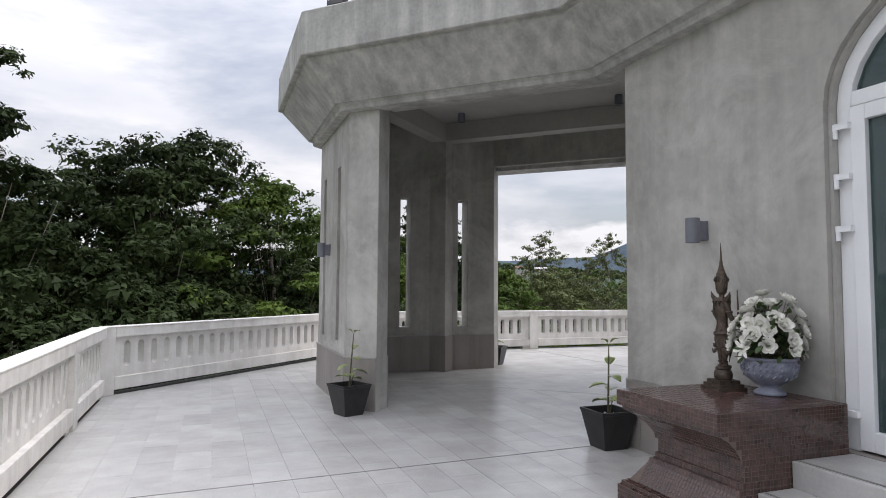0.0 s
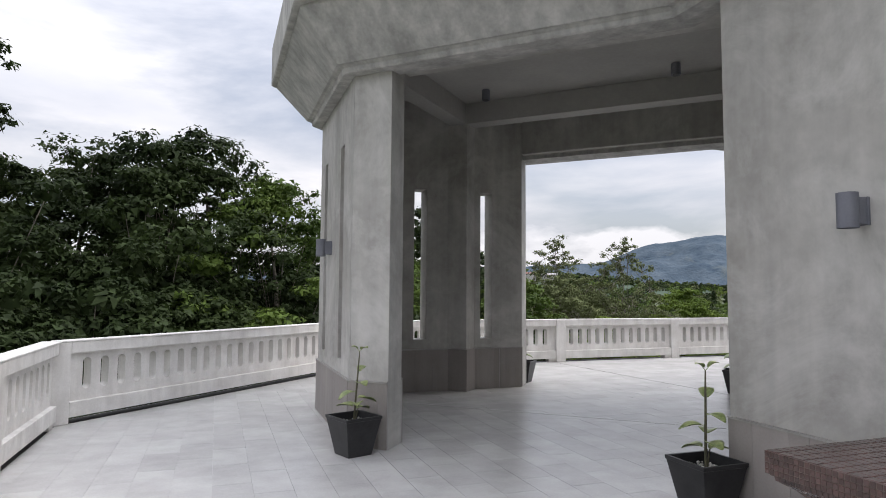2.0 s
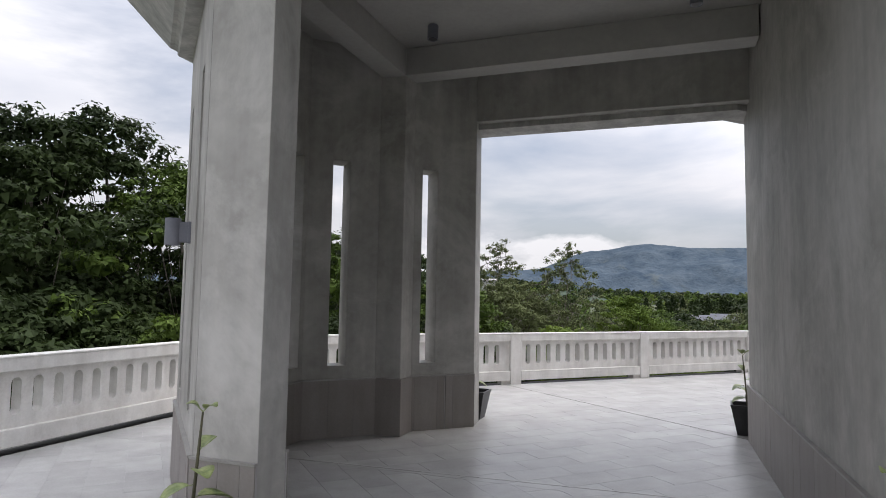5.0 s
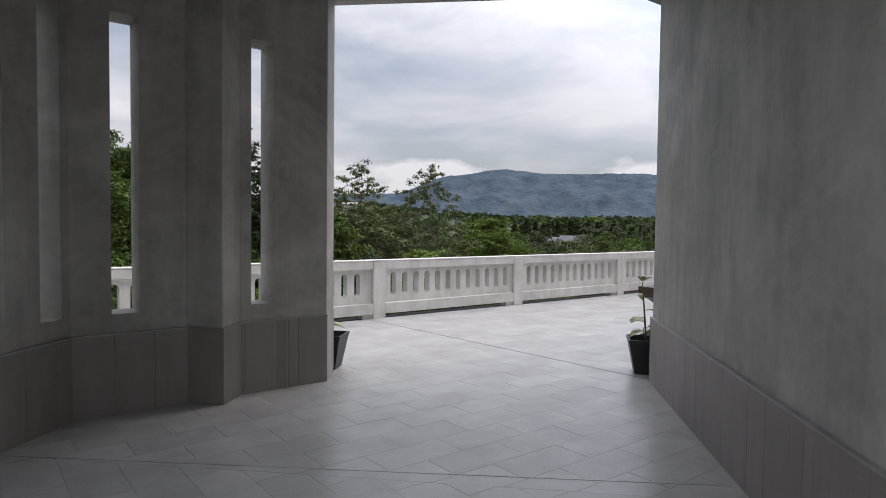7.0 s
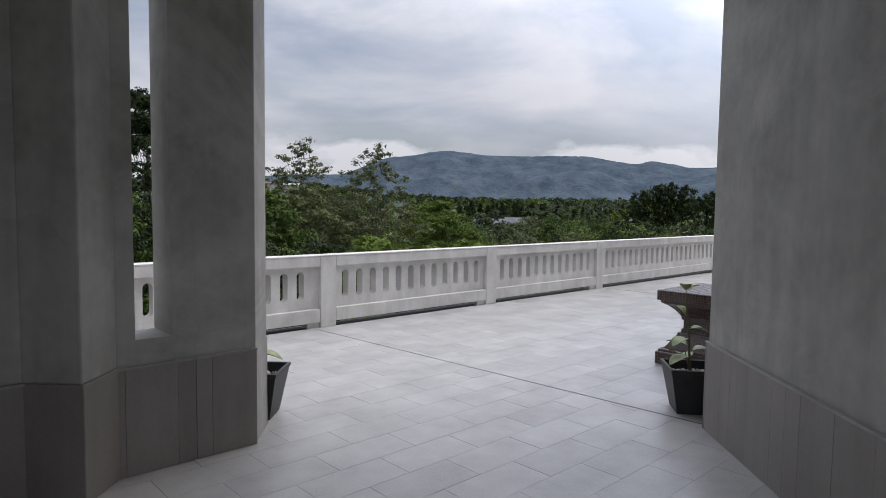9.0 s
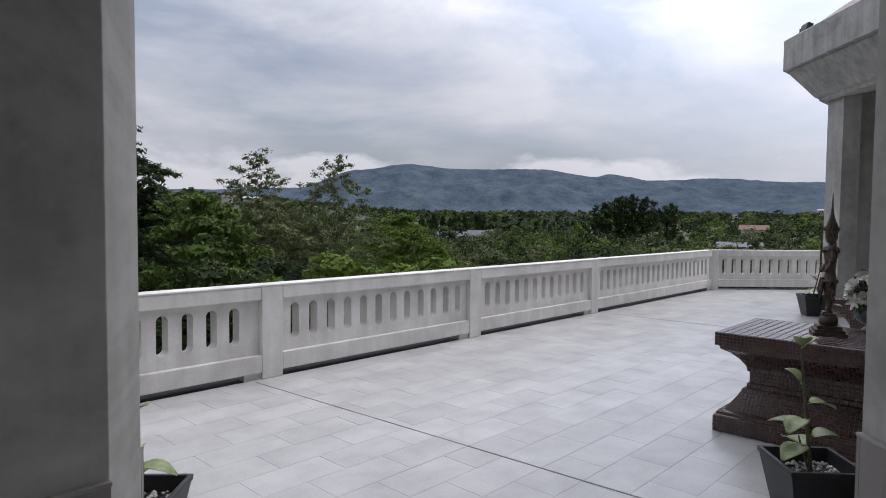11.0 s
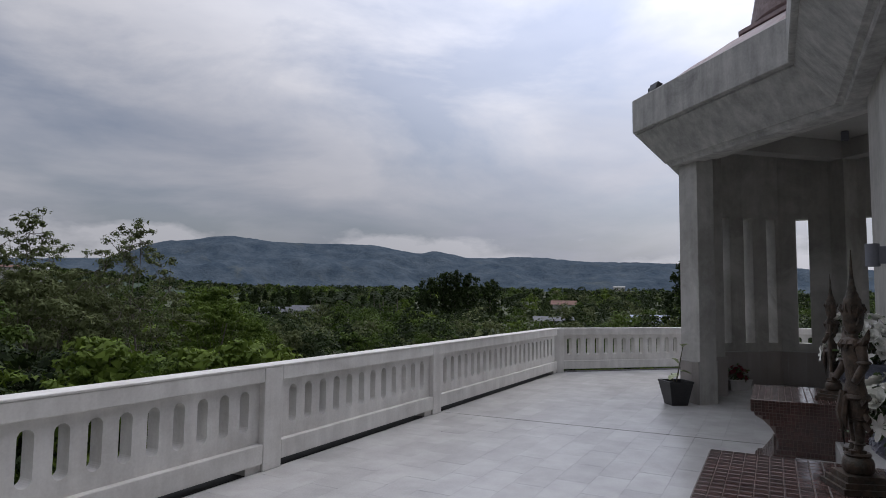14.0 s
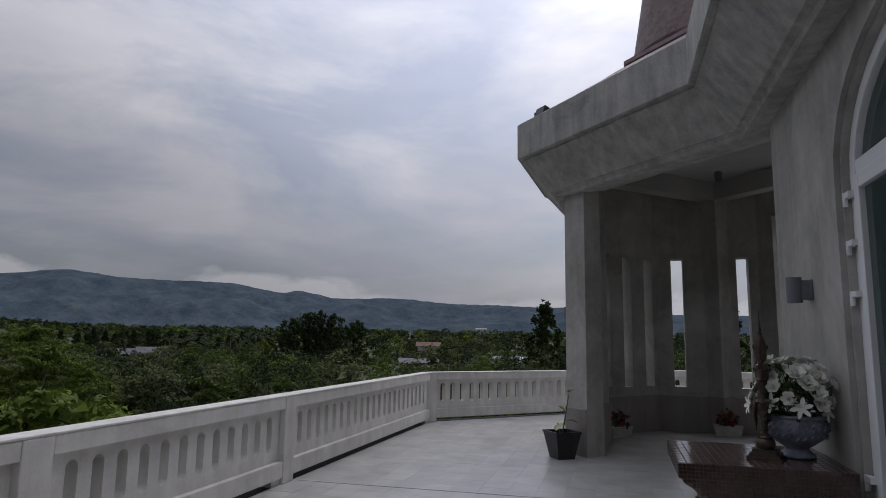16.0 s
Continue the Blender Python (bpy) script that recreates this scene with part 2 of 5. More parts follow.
for m in FOLIAGE.values():
    # thin leaves let some light through
    nt = m.node_tree
    thru = nt.nodes.new("ShaderNodeBsdfTranslucent")
    both = nt.nodes.new("ShaderNodeMixShader")
    both.inputs[0].default_value = 0.24
    shade = nt.nodes["Principled BSDF"]
    nt.links.new(shade.inputs["Base Color"].links[0].from_socket, thru.inputs["Color"])
    nt.links.new(shade.outputs[0], both.inputs[1])
    nt.links.new(thru.outputs[0], both.inputs[2])
    nt.links.new(both.outputs[0], nt.nodes["Material Output"].inputs["Surface"])
GROUND = material("grassy_ground", (0.025, 0.038, 0.013), (0.07, 0.085, 0.032), 0.95, 0.03, 0.6, 0.3, stain=(0.16, 0.14, 0.09), stain_at=0.66)
# far hills: distance haze is put into the blue-grey base colour
HILL = material("wooded_hill_painted_haze", (0.046, 0.066, 0.089), (0.096, 0.120, 0.142), 1.0, 0.014, 0.07, 1.0, stain=(0.135, 0.145, 0.125), stain_at=0.70, depth=9, spec=0.0)
HILL_NEAR = material("wooded_ridge", (0.05, 0.07, 0.055), (0.085, 0.11, 0.08), 1.0, 0.02, 0.12, 0.8, depth=6, spec=0.0)
ROOF_DARK = material("dark_roof_sheet", (0.035, 0.04, 0.05), (0.08, 0.085, 0.10), 0.6, 0.5, 6, 0.05)
ROOF_RUST = material("rust_red_roof", (0.11, 0.055, 0.04), (0.18, 0.09, 0.065), 0.8, 0.5, 6, 0.05)
ROOF_BLUE = material("blue_roof_sheet", (0.22, 0.27, 0.40), (0.40, 0.45, 0.58), 0.5, 0.4, 6, 0.05)
HOUSE_WALL = material("pale_house_wall", (0.30, 0.295, 0.28), (0.48, 0.47, 0.45), 0.9, 0.5, 6, 0.05)
BLACK = material("black_enamel", (0.010, 0.010, 0.011), (0.022, 0.022, 0.024), 0.4, 5, 60, 0.05)
DARK_ROOM = material("dark_room_lining", (0.03, 0.03, 0.032), (0.06, 0.06, 0.06), 0.9, 1, 10, 0.02)

GLASS = bpy.data.materials.new("dark_door_glass")
GLASS.use_nodes = True
gb = GLASS.node_tree.nodes["Principled BSDF"]
gb.inputs["Base Color"].default_value = (0.10, 0.16, 0.16, 1)
gb.inputs["Roughness"].default_value = 0.03
gb.inputs["Transmission Weight"].default_value = 0.6
gb.inputs["IOR"].default_value = 1.5


# ---- mesh helpers ----
def mesh_object(name, verts, faces, mat, parent=None, label="", smooth=False):
    me = bpy.data.meshes.new(name)
    me.from_pydata(verts, [], faces)
    me.update()
    me.materials.append(mat)
    if smooth:
        me.polygons.foreach_set("use_smooth", [True] * len(me.polygons))
    ob = new(name, me)
    if parent is not None:
        ob.parent = parent
    if label:
        tagged(ob, label)
    return ob


def part(name, bm, mat, parent=None, label="", smooth=False):
    bmesh.ops.recalc_face_normals(bm, faces=bm.faces)
    me = bpy.data.meshes.new(name)
    bm.to_mesh(me)
    bm.free()
    me.materials.append(mat)
    if smooth:
        me.polygons.foreach_set("use_smooth", [True] * len(me.polygons))
    ob = new(name, me)
    if parent is not None:
        ob.parent = parent
    if label:
        tagged(ob, label)
    return ob


def empty(name, m, label, category, group="", kind=""):
    ob = new(name)
    ob.matrix_world = m
    return tagged(ob, label, category, group, kind)


def add_box(bm, x0, y0, z0, x1, y1, z1, m=None):
    vs = [bm.verts.new((x, y, z)) for z in (z0, z1) for x, y in ((x0, y0), (x1, y0), (x1, y1), (x0, y1))]
    for q in ((3, 2, 1, 0), (4, 5, 6, 7), (0, 1, 5, 4), (1, 2, 6, 5), (2, 3, 7, 6), (3, 0, 4, 7)):
        bm.faces.new([vs[i] for i in q])
    if m is not None:
        bmesh.ops.transform(bm, matrix=m, verts=vs)
    return vs


def add_prism(bm, pts, z0, z1):
    """A plan polygon raised from z0 to z1."""
    lo = [bm.verts.new((p[0], p[1], z0)) for p in pts]
    hi = [bm.verts.new((p[0], p[1], z1)) for p in pts]
    bm.faces.new(list(reversed(lo)))
    bm.faces.new(hi)
    n = len(pts)
    for i in range(n):
        bm.faces.new((lo[i], lo[(i + 1) % n], hi[(i + 1) % n], hi[i]))


def add_lathe(bm, profile, segments=24, m=None, wave=None):
    """A profile of (radius, z) turned about z. wave(angle, i): a factor on the radius."""
    rings = []
    for i, (r, z) in enumerate(profile):
        ring = []
        for k in range(segments):
            a = 2 * math.pi * k / segments
            rr = r * (wave(a, i) if wave else 1)
            ring.append(bm.verts.new((rr * math.cos(a), rr * math.sin(a), z)))
        rings.append(ring)
    for a, b in zip(rings, rings[1:]):
        for k in range(segments):
            bm.faces.new((a[k], a[(k + 1) % segments], b[(k + 1) % segments], b[k]))
    bm.faces.new(list(reversed(rings[0])))
    bm.faces.new(rings[-1])
    vs = [v for r in rings for v in r]
    if m is not None:
        bmesh.ops.transform(bm, matrix=m, verts=vs)
    return vs


def add_tube(bm, pts, radii, segments=8):
    """A tapered tube through points."""
    rings = []
    pts = [Vector(p) for p in pts]
    for i, p in enumerate(pts):
        d = (pts[min(i + 1, len(pts) - 1)] - pts[max(i - 1, 0)]).normalized()
        side = d.cross(Vector((0, 0, 1)))
        if side.length < 0.05:
            side = d.cross(Vector((0, 1, 0)))
        side.normalize()
        up = side.cross(d)
        rings.append([bm.verts.new(p + (side * math.cos(2 * math.pi * k / segments) + up * math.sin(2 * math.pi * k / segments)) * radii[i]) for k in range(segments)])
    for a, b in zip(rings, rings[1:]):
        for k in range(segments):
            bm.faces.new((a[k], a[(k + 1) % segments], b[(k + 1) % segments], b[k]))
    bm.faces.new(rings[0])
    bm.faces.new(list(reversed(rings[-1])))


def bevelled(ob, width=0.008, segments=2):
    mod = ob.modifiers.new("bevel", "BEVEL")
    mod.width, mod.segments, mod.limit_method, mod.angle_limit = width, segments, "ANGLE", radians(40)
    return ob


# ---- plan ----
HALF, FACE = 3.475, 7.31             # half a facade's width, and its distance from the middle
R = math.sqrt(0.5)
PORCH = [pose(-FACE, HALF, 0, 0, 0, 45), pose(3.12, 7.38, 0, 0, 0, -47.5)]
HALF_EAST = 3.05                     # where the north facade meets the east porch
MID, CH = 2.67, (FACE - HALF) / R    # middle of a porch along its wall; length of that wall
# porch plan, s along the wall and o outwards
OUT = [(0.30, 3.05), (0.30, 3.50), (1.80, 5.00), (2 * MID - 1.80, 5.00), (2 * MID - 0.30, 3.50), (2 * MID - 0.30, 3.20)]
INN = [(0.62, 3.08), (0.69, 3.45), (1.96, 4.72), (2 * MID - 1.96, 4.72), (2 * MID - 0.69, 3.45), (2 * MID - 0.69, 3.15)]
# the west porch has its second opening set farther out
OUT_WEST = OUT[:4] + [(5.233, 3.307), (5.233, 3.218)]
INN_WEST = INN[:4] + [(4.626, 3.474), (4.906, 3.185)]
PLINTH_H, SLIT_LO, SLIT_HI, HEAD, BEAM, CEIL = 0.645, 0.80, 3.17, 3.83, 4.23, 4.56
RAIL_H = 0.95
FLOOR_T = 0.012


def lerp(a, b, t):
    return (a[0] + (b[0] - a[0]) * t, a[1] + (b[1] - a[1]) * t)


def slit_wall(name, m, a, b, a2, b2, slits, z1):
    """A wall from a to b (inside) and a2 to b2 (outside), with upright slits given as (start, end) metres along the inside from a."""
    bm = bmesh.new()
    la = math.dist(a, b)
    d = ((b[0] - a[0]) / la, (b[1] - a[1]) / la)
    n = (-d[1], d[0])
    if (a2[0] - a[0]) * n[0] + (a2[1] - a[1]) * n[1] < 0:
        n = (-n[0], -n[1])
    th = abs((a2[0] - a[0]) * n[0] + (a2[1] - a[1]) * n[1])

    def quad(u0, u1):
        p0 = (a[0] + d[0] * u0, a[1] + d[1] * u0) if u0 is not None else a
        p1 = (a[0] + d[0] * u1, a[1] + d[1] * u1) if u1 is not None else b
        q0 = (p0[0] + n[0] * th, p0[1] + n[1] * th) if u0 is not None else a2
        q1 = (p1[0] + n[0] * th, p1[1] + n[1] * th) if u1 is not None else b2
        return [p0, p1, q1, q0]

    cuts = [None] + [u for sl in slits for u in sl] + [None]
    for i in range(0, len(cuts), 2):
        add_prism(bm, quad(cuts[i], cuts[i + 1]), 0, z1)
    for u0, u1 in slits:
        add_prism(bm, quad(u0, u1), 0, SLIT_LO)
        add_prism(bm, quad(u0, u1), SLIT_HI, z1)
    ob = part(name, bm, PLASTER)
    ob.matrix_world = m
    return tagged(ob, "grey polished plaster porch wall with tall slits", "wall", kind="structure")


def flip(p):
    return (2 * MID - p[0], p[1])

# ---- porches ----
def porch(m, tag, out, inn):
    top = 4.62
    # the two jamb blocks at the ends of the outer wall
    for side in (0, 1):
        pts = [out[5], out[4], inn[4], inn[5]] if side else [out[0], out[1], inn[1], inn[0]]
        bm = bmesh.new()
        add_prism(bm, pts, 0, top)
        ob = part("wall_jamb_%s_%d" % (tag, side + 1), bm, PLASTER)
        ob.matrix_world = m
        bevelled(ob, 0.005)
        tagged(ob, "grey plaster jamb of the porch opening", "wall", kind="structure")
    # slanting walls with two slits, and the outer wall with three
    sl = [(0.25, 0.46), (1.35, 1.56)]
    slit_wall("wall_slant_%s_1" % tag, m, INN[1], INN[2], OUT[1], OUT[2], sl, top)
    near = math.dist(inn[4], flip(INN[1])) * (1 if inn[4][0] > flip(INN[1])[0] else -1)
    slit_wall("wall_slant_%s_2" % tag, m, inn[4], flip(INN[2]), out[4], flip(OUT[2]), [(0.17 + near, 0.38 + near), (1.30 + near, 1.51 + near)], top)
    w = INN[3][0] - INN[2][0]
    slit_wall("wall_outer_%s" % tag, m, INN[2], INN[3], OUT[2], OUT[3], [(w / 2 + k * 0.52 - 0.105, w / 2 + k * 0.52 + 0.105) for k in (-1, 0, 1)], top)
    # columns in the bends, with their plinths
    for side in (0, 1):
        q0, q1 = 1.31, 1.64
        s0, s1 = (MID - q1, MID - q0) if side == 0 else (MID + q0, MID + q1)
        bm = bmesh.new()
        add_box(bm, s0, 3.79, PLINTH_H, s1, 4.12, top)
        ob = part("column_%s_%d" % (tag, side + 1), bm, PLASTER)
        ob.matrix_world = m
        bevelled(ob, 0.012)
        tagged(ob, "grey plaster column in the porch wall", "column", kind="structure")
        bm = bmesh.new()
        add_box(bm, s0 - 0.015 * (side == 0) - 0.012, 3.775, 0, s1 + 0.027, 4.12, PLINTH_H + 0.004)
        ob = part("column_plinth_%s_%d" % (tag, side + 1), bm, PLINTH)
        ob.matrix_world = m
        bevelled(ob, 0.006)
        tagged(ob, "taupe tiled plinth of a porch column", "plinth", kind="structure")
    # lintels over both openings
    for side in (0, 1):
        s0, s1 = (0.30, 0.69) if side == 0 else (inn[5][0], out[5][0] - 0.12)
        bm = bmesh.new()
        add_box(bm, s0 + 0.003, -0.16, HEAD + 0.04 * side, s1 - 0.003, 3.06 + (out[5][1] - 3.09) * side, top)
        ob = part("lintel_%s_%d" % (tag, side + 1), bm, PLASTER)
        ob.matrix_world = m
        bevelled(ob, 0.01)
        tagged(ob, "grey plaster lintel over the porch opening", "lintel", kind="structure")
    # beams and ceiling
    bm = bmesh.new()
    add_box(bm, MID - 1.6, 0.0, BEAM, MID - 1.31, 3.80, CEIL)
    add_box(bm, MID + 1.31, 0.0, BEAM, MID + 1.6, 3.80, CEIL)
    add_box(bm, MID - 1.62, 3.802, BEAM - 0.003, MID + 1.62, 4.10, CEIL)
    ob = part("ceiling_beams_%s" % tag, bm, CEILING)
    ob.matrix_world = m
    bevelled(ob, 0.008)
    tagged(ob, "grey plastered beams under the porch ceiling", "beam", kind="structure")
    bm = bmesh.new()
    add_prism(bm, [(0.32, -0.2), (0.32, 3.5), (1.82, 4.96), (2 * MID - 1.82, 4.96), (2 * MID - 0.32, 3.5), (2 * MID - 0.32, -0.2)], CEIL, CEIL + 0.18)
    ob = part("ceiling_%s" % tag, bm, CEILING)
    ob.matrix_world = m
    tagged(ob, "smooth grey plastered porch ceiling", "ceiling", kind="structure")


porch(PORCH[0], "west", OUT_WEST, INN_WEST)
porch(PORCH[1], "east", OUT, INN)


def world_of(m, p):
    v = m @ Vector((p[0], p[1], 0))
    return (v.x, v.y)


# ---- main building ----
DOOR_HALF, DOOR_SPRING, DOOR_RISE, DOOR_SILL, WALL_T = 1.31, 2.78, 0.86, 0.49, 0.45


def facade(name, m, end=HALF):
    """A facade in its own plan: x along, y outwards = 0 at the face, with an arched doorway."""
    bm = bmesh.new()
    top = 4.82
    n = 20
    arch = [(-DOOR_HALF * math.cos(math.pi * k / n), DOOR_SPRING + DOOR_RISE * math.sin(math.pi * k / n)) for k in range(n + 1)]
    for y in (0.0, -WALL_T):
        def v(x, z):
            return bm.verts.new((x, y, z))
        bm.faces.new([v(-HALF, 0), v(-DOOR_HALF, 0), v(-DOOR_HALF, DOOR_SPRING), v(-HALF, DOOR_SPRING)])
        bm.faces.new([v(end, 0), v(DOOR_HALF, 0), v(DOOR_HALF, DOOR_SPRING), v(end, DOOR_SPRING)])
        bm.faces.new([v(-HALF, DOOR_SPRING), v(-DOOR_HALF, DOOR_SPRING), v(-DOOR_HALF, top), v(-HALF, top)])
        bm.faces.new([v(end, DOOR_SPRING), v(DOOR_HALF, DOOR_SPRING), v(DOOR_HALF, top), v(end, top)])
        for a, b in zip(arch, arch[1:]):
            bm.faces.new([v(*a), v(*b), v(b[0], top), v(a[0], top)])
    rim = [(-DOOR_HALF, 0)] + arch + [(DOOR_HALF, 0)]
    for a, b in zip(rim, rim[1:]):
        bm.faces.new([bm.verts.new((a[0], 0, a[1])), bm.verts.new((b[0], 0, b[1])), bm.verts.new((b[0], -WALL_T, b[1])), bm.verts.new((a[0], -WALL_T, a[1]))])
    bmesh.ops.remove_doubles(bm, verts=bm.verts, dist=0.0005)
    ob = part(name, bm, PLASTER)
    ob.matrix_world = m
    return tagged(ob, "grey polished plaster facade with an arched doorway", "wall", kind="structure")


FACADES = [pose(-FACE, 0, 0, 0, 0, 90), pose(0, FACE - 0.05, 0, 0, 0, 0)]
facade("wall_west", FACADES[0])
facade("wall_north", FACADES[1], HALF_EAST)

# the porches' back walls and the closing walls
for nm, m in (("wall_north_west", PORCH[0]), ("wall_north_east", PORCH[1])):
    bm = bmesh.new()
    add_prism(bm, ([(0, -0.06)] if m is PORCH[0] else [(0.041, -0.133), (0.6, 0)]) + [(CH, 0), (CH - 0.19, -WALL_T), (0.25, -WALL_T)], 0, 4.82)
    ob = part(nm, bm, PLASTER)
    ob.matrix_world = m
    tagged(ob, "grey polished plaster wall inside the porch", "wall", kind="structure")
for nm, pts in (("wall_south_west", [(-FACE, -HALF), (-HALF, -FACE)]), ("wall_south", [(-HALF, -FACE), (HALF, -FACE)]), ("wall_south_east", [(HALF, -FACE), (FACE, -HALF)]), ("wall_east", [(FACE, -HALF), (FACE, HALF)])):
    bm = bmesh.new()
    inner = [(p[0] * 0.94, p[1] * 0.94) for p in reversed(pts)]
    add_prism(bm, pts + inner, 0, 4.82)
    tagged(part(nm, bm, PLASTER), "plain grey plaster wall of the hall", "wall", kind="structure")
bm = bmesh.new()
oct_pts = [(-FACE, HALF), (-HALF, FACE), (HALF, FACE), (FACE, HALF), (FACE, -HALF), (HALF, -FACE), (-HALF, -FACE), (-FACE, -HALF)]
add_prism(bm, [(p[0] * 0.995, p[1] * 0.995) for p in reversed(oct_pts)], 4.82, 4.90)
tagged(part("roof", bm, CORNICE), "flat concrete roof of the hall", "roof", kind="structure")
bm = bmesh.new()
add_prism(bm, [(p[0] * 0.93, p[1] * 0.93) for p in reversed(oct_pts)], 0.2, 0.34)
tagged(part("floor_hall", bm, DARK_ROOM), "dark floor inside the hall", "floor", kind="structure")

# cornice round facades and porches
IN = 0.0                             # the facades' cornice sits this far into the wall
base = [(-FACE + IN, -HALF - 1.2), world_of(PORCH[0], (0.30, 0.30 - IN / R))]
base += [world_of(PORCH[0], p) for p in (OUT[1], OUT[2], OUT[3], OUT_WEST[4])]
base += [world_of(PORCH[0], (5.233, CH - 5.233 - IN / R))]
base += [world_of(PORCH[1], (0.30, 0.24 - IN / R))]
base += [world_of(PORCH[1], p) for p in (OUT[1], OUT[2], OUT[3], OUT[4])]
base += [world_of(PORCH[1], (2 * MID - 0.30, CH - (2 * MID - 0.30))), (FACE, -HALF)]


def offset_line(pts, d):
    """The line moved to its left by d, with mitred corners."""
    res = []
    for i, p in enumerate(pts):
        dirs = []
        if i:
            dirs.append((Vector(p) - Vector(pts[i - 1])).normalized())
        if i < len(pts) - 1:
            dirs.append((Vector(pts[i + 1]) - Vector(p)).normalized())
        norms = [Vector((-v.y, v.x)) for v in dirs]
        n = sum(norms, Vector((0, 0))).normalized()
        res.append(tuple(Vector(p) + n * (d / max(0.3, n.dot(norms[0])))))
    return res


COVE = [(-0.20, 3.80), (-0.02, 3.775), (0.12, 3.775), (0.135, 3.79), (0.135, 3.83), (0.165, 3.85), (0.20, 3.852), (0.585, 4.30), (0.60, 4.312), (0.60, 4.338), (0.655, 4.342), (0.67, 4.356), (0.67, 4.885), (0.65, 4.905), (0.30, 4.905), (0.29, 4.825), (-0.20, 4.825)]
lines = [offset_line(base, d) for d, z in COVE]
verts, faces = [], []
for (d, z), ln in zip(COVE, lines):
    verts += [(p[0], p[1], z) for p in ln]
n = len(base)
for i in range(len(COVE)):
    j = (i + 1) % len(COVE)
    for k in range(n - 1):
        faces.append((i * n + k, i * n + k + 1, j * n + k + 1, j * n + k))
tagged(mesh_object("cornice", verts, faces, CORNICE), "weathered grey concrete cornice with a slanting cove", "cornice", kind="structure")

# ---- terrace ----
RAIL_OUT = 12.335
CORNER_W = (-12.50, 8.05)
CORNER_A = (-8.22, RAIL_OUT)
CORNER_D = (8.42, RAIL_OUT)
CORNER_E = (12.45, 8.21)
edge_line = [(-12.50, -9.0), CORNER_W, CORNER_A, CORNER_D, CORNER_E, (12.45, -9.0)]
slab = offset_line(edge_line, 0.28)
bm = bmesh.new()
add_prism(bm, list(reversed(slab)), -0.35, -0.004)
tagged(part("floor", bm, GROUT), "grey grout bed of the terrace floor", "floor", kind="structure")
FLOOR = bpy.data.objects["floor"]
bm = bmesh.new()
add_prism(bm, list(reversed(offset_line(edge_line, 0.1))), -8.2, -0.35)
tagged(part("retaining_wall", bm, WHITEWASH), "pale concrete wall under the terrace", "wall", kind="structure")


# ---- balustrade ----
def bay_panel(length, slots, pitch):
    """A slotted panel in x and z, with rounded slots right through."""
    z0, z1, th = 0.235, 0.815, 0.132
    half_w, lo, hi = 0.054, 0.365, 0.735
    verts, faces = [], []
    start = (length - slots * pitch) / 2

    def plate(xa, xb):
        b = len(verts)
        for y in (0, th):
            verts.extend([(xa, y, z0), (xb, y, z0), (xb, y, z1), (xa, y, z1)])
        faces.append((b, b + 1, b + 2, b + 3))
        faces.append((b + 7, b + 6, b + 5, b + 4))

    # drain channel along the balustrade, its black stands in for shade below the rail
    plate(0, start)
    plate(length - start, length)
    n = 24
    for i in range(slots):
        xc = start + (i + 0.5) * pitch
        ring, rect = [], []
        for k in range(n):
            a = 2 * math.pi * (k + 0.5) / n
            zc = hi - half_w if math.sin(a) > 0 else lo + half_w
            ring.append((xc + half_w * math.cos(a), zc + half_w * math.sin(a)))
            c, s = math.cos(a), math.sin(a)
            if abs(c) > abs(s):
                rect.append((xc + math.copysign(pitch / 2, c), (z0 + z1) / 2 + (z1 - z0) / 2 * s / abs(c)))
            else:
                rect.append((xc + pitch / 2 * c / abs(s), z1 if s > 0 else z0))
        # corners of the cell
        b = len(verts)
        for y in (0, th):
            verts.extend([(p[0], y, p[1]) for p in ring])
            verts.extend([(p[0], y, p[1]) for p in rect])
        for k in range(n):
            j = (k + 1) % n
            faces.append((b + n + k, b + k, b + j, b + n + j))
            o = b + 2 * n
            faces.append((o + n + j, o + j, o + k, o + n + k))
            faces.append((b + k, b + 2 * n + k, b + 2 * n + j, b + j))
        cor = []
        for sx, sz in ((1, 1), (-1, 1), (-1, -1), (1, -1)):
            cor.append((xc + sx * pitch / 2, z1 if sz > 0 else z0))
        for (cx, cz) in cor:
            k0 = [k for k in range(n) if abs(rect[k][0] - cx) < 1e-6 and abs(rect[k][1] - cz) < (z1 - z0) * 0.75]
            k1 = [k for k in range(n) if abs(rect[k][1] - cz) < 1e-6 and abs(rect[k][0] - cx) < pitch * 0.75]
            if k0 and k1:
                ka = min(k0, key=lambda k: abs(rect[k][1] - cz))
                kb = min(k1, key=lambda k: abs(rect[k][0] - cx))
                for off, y in ((0, 0), (2 * n, th)):
                    c = len(verts)
                    verts.append((cx, y, cz))
                    faces.append((b + off + n + ka, b + off + n + kb, c))
    return verts, faces


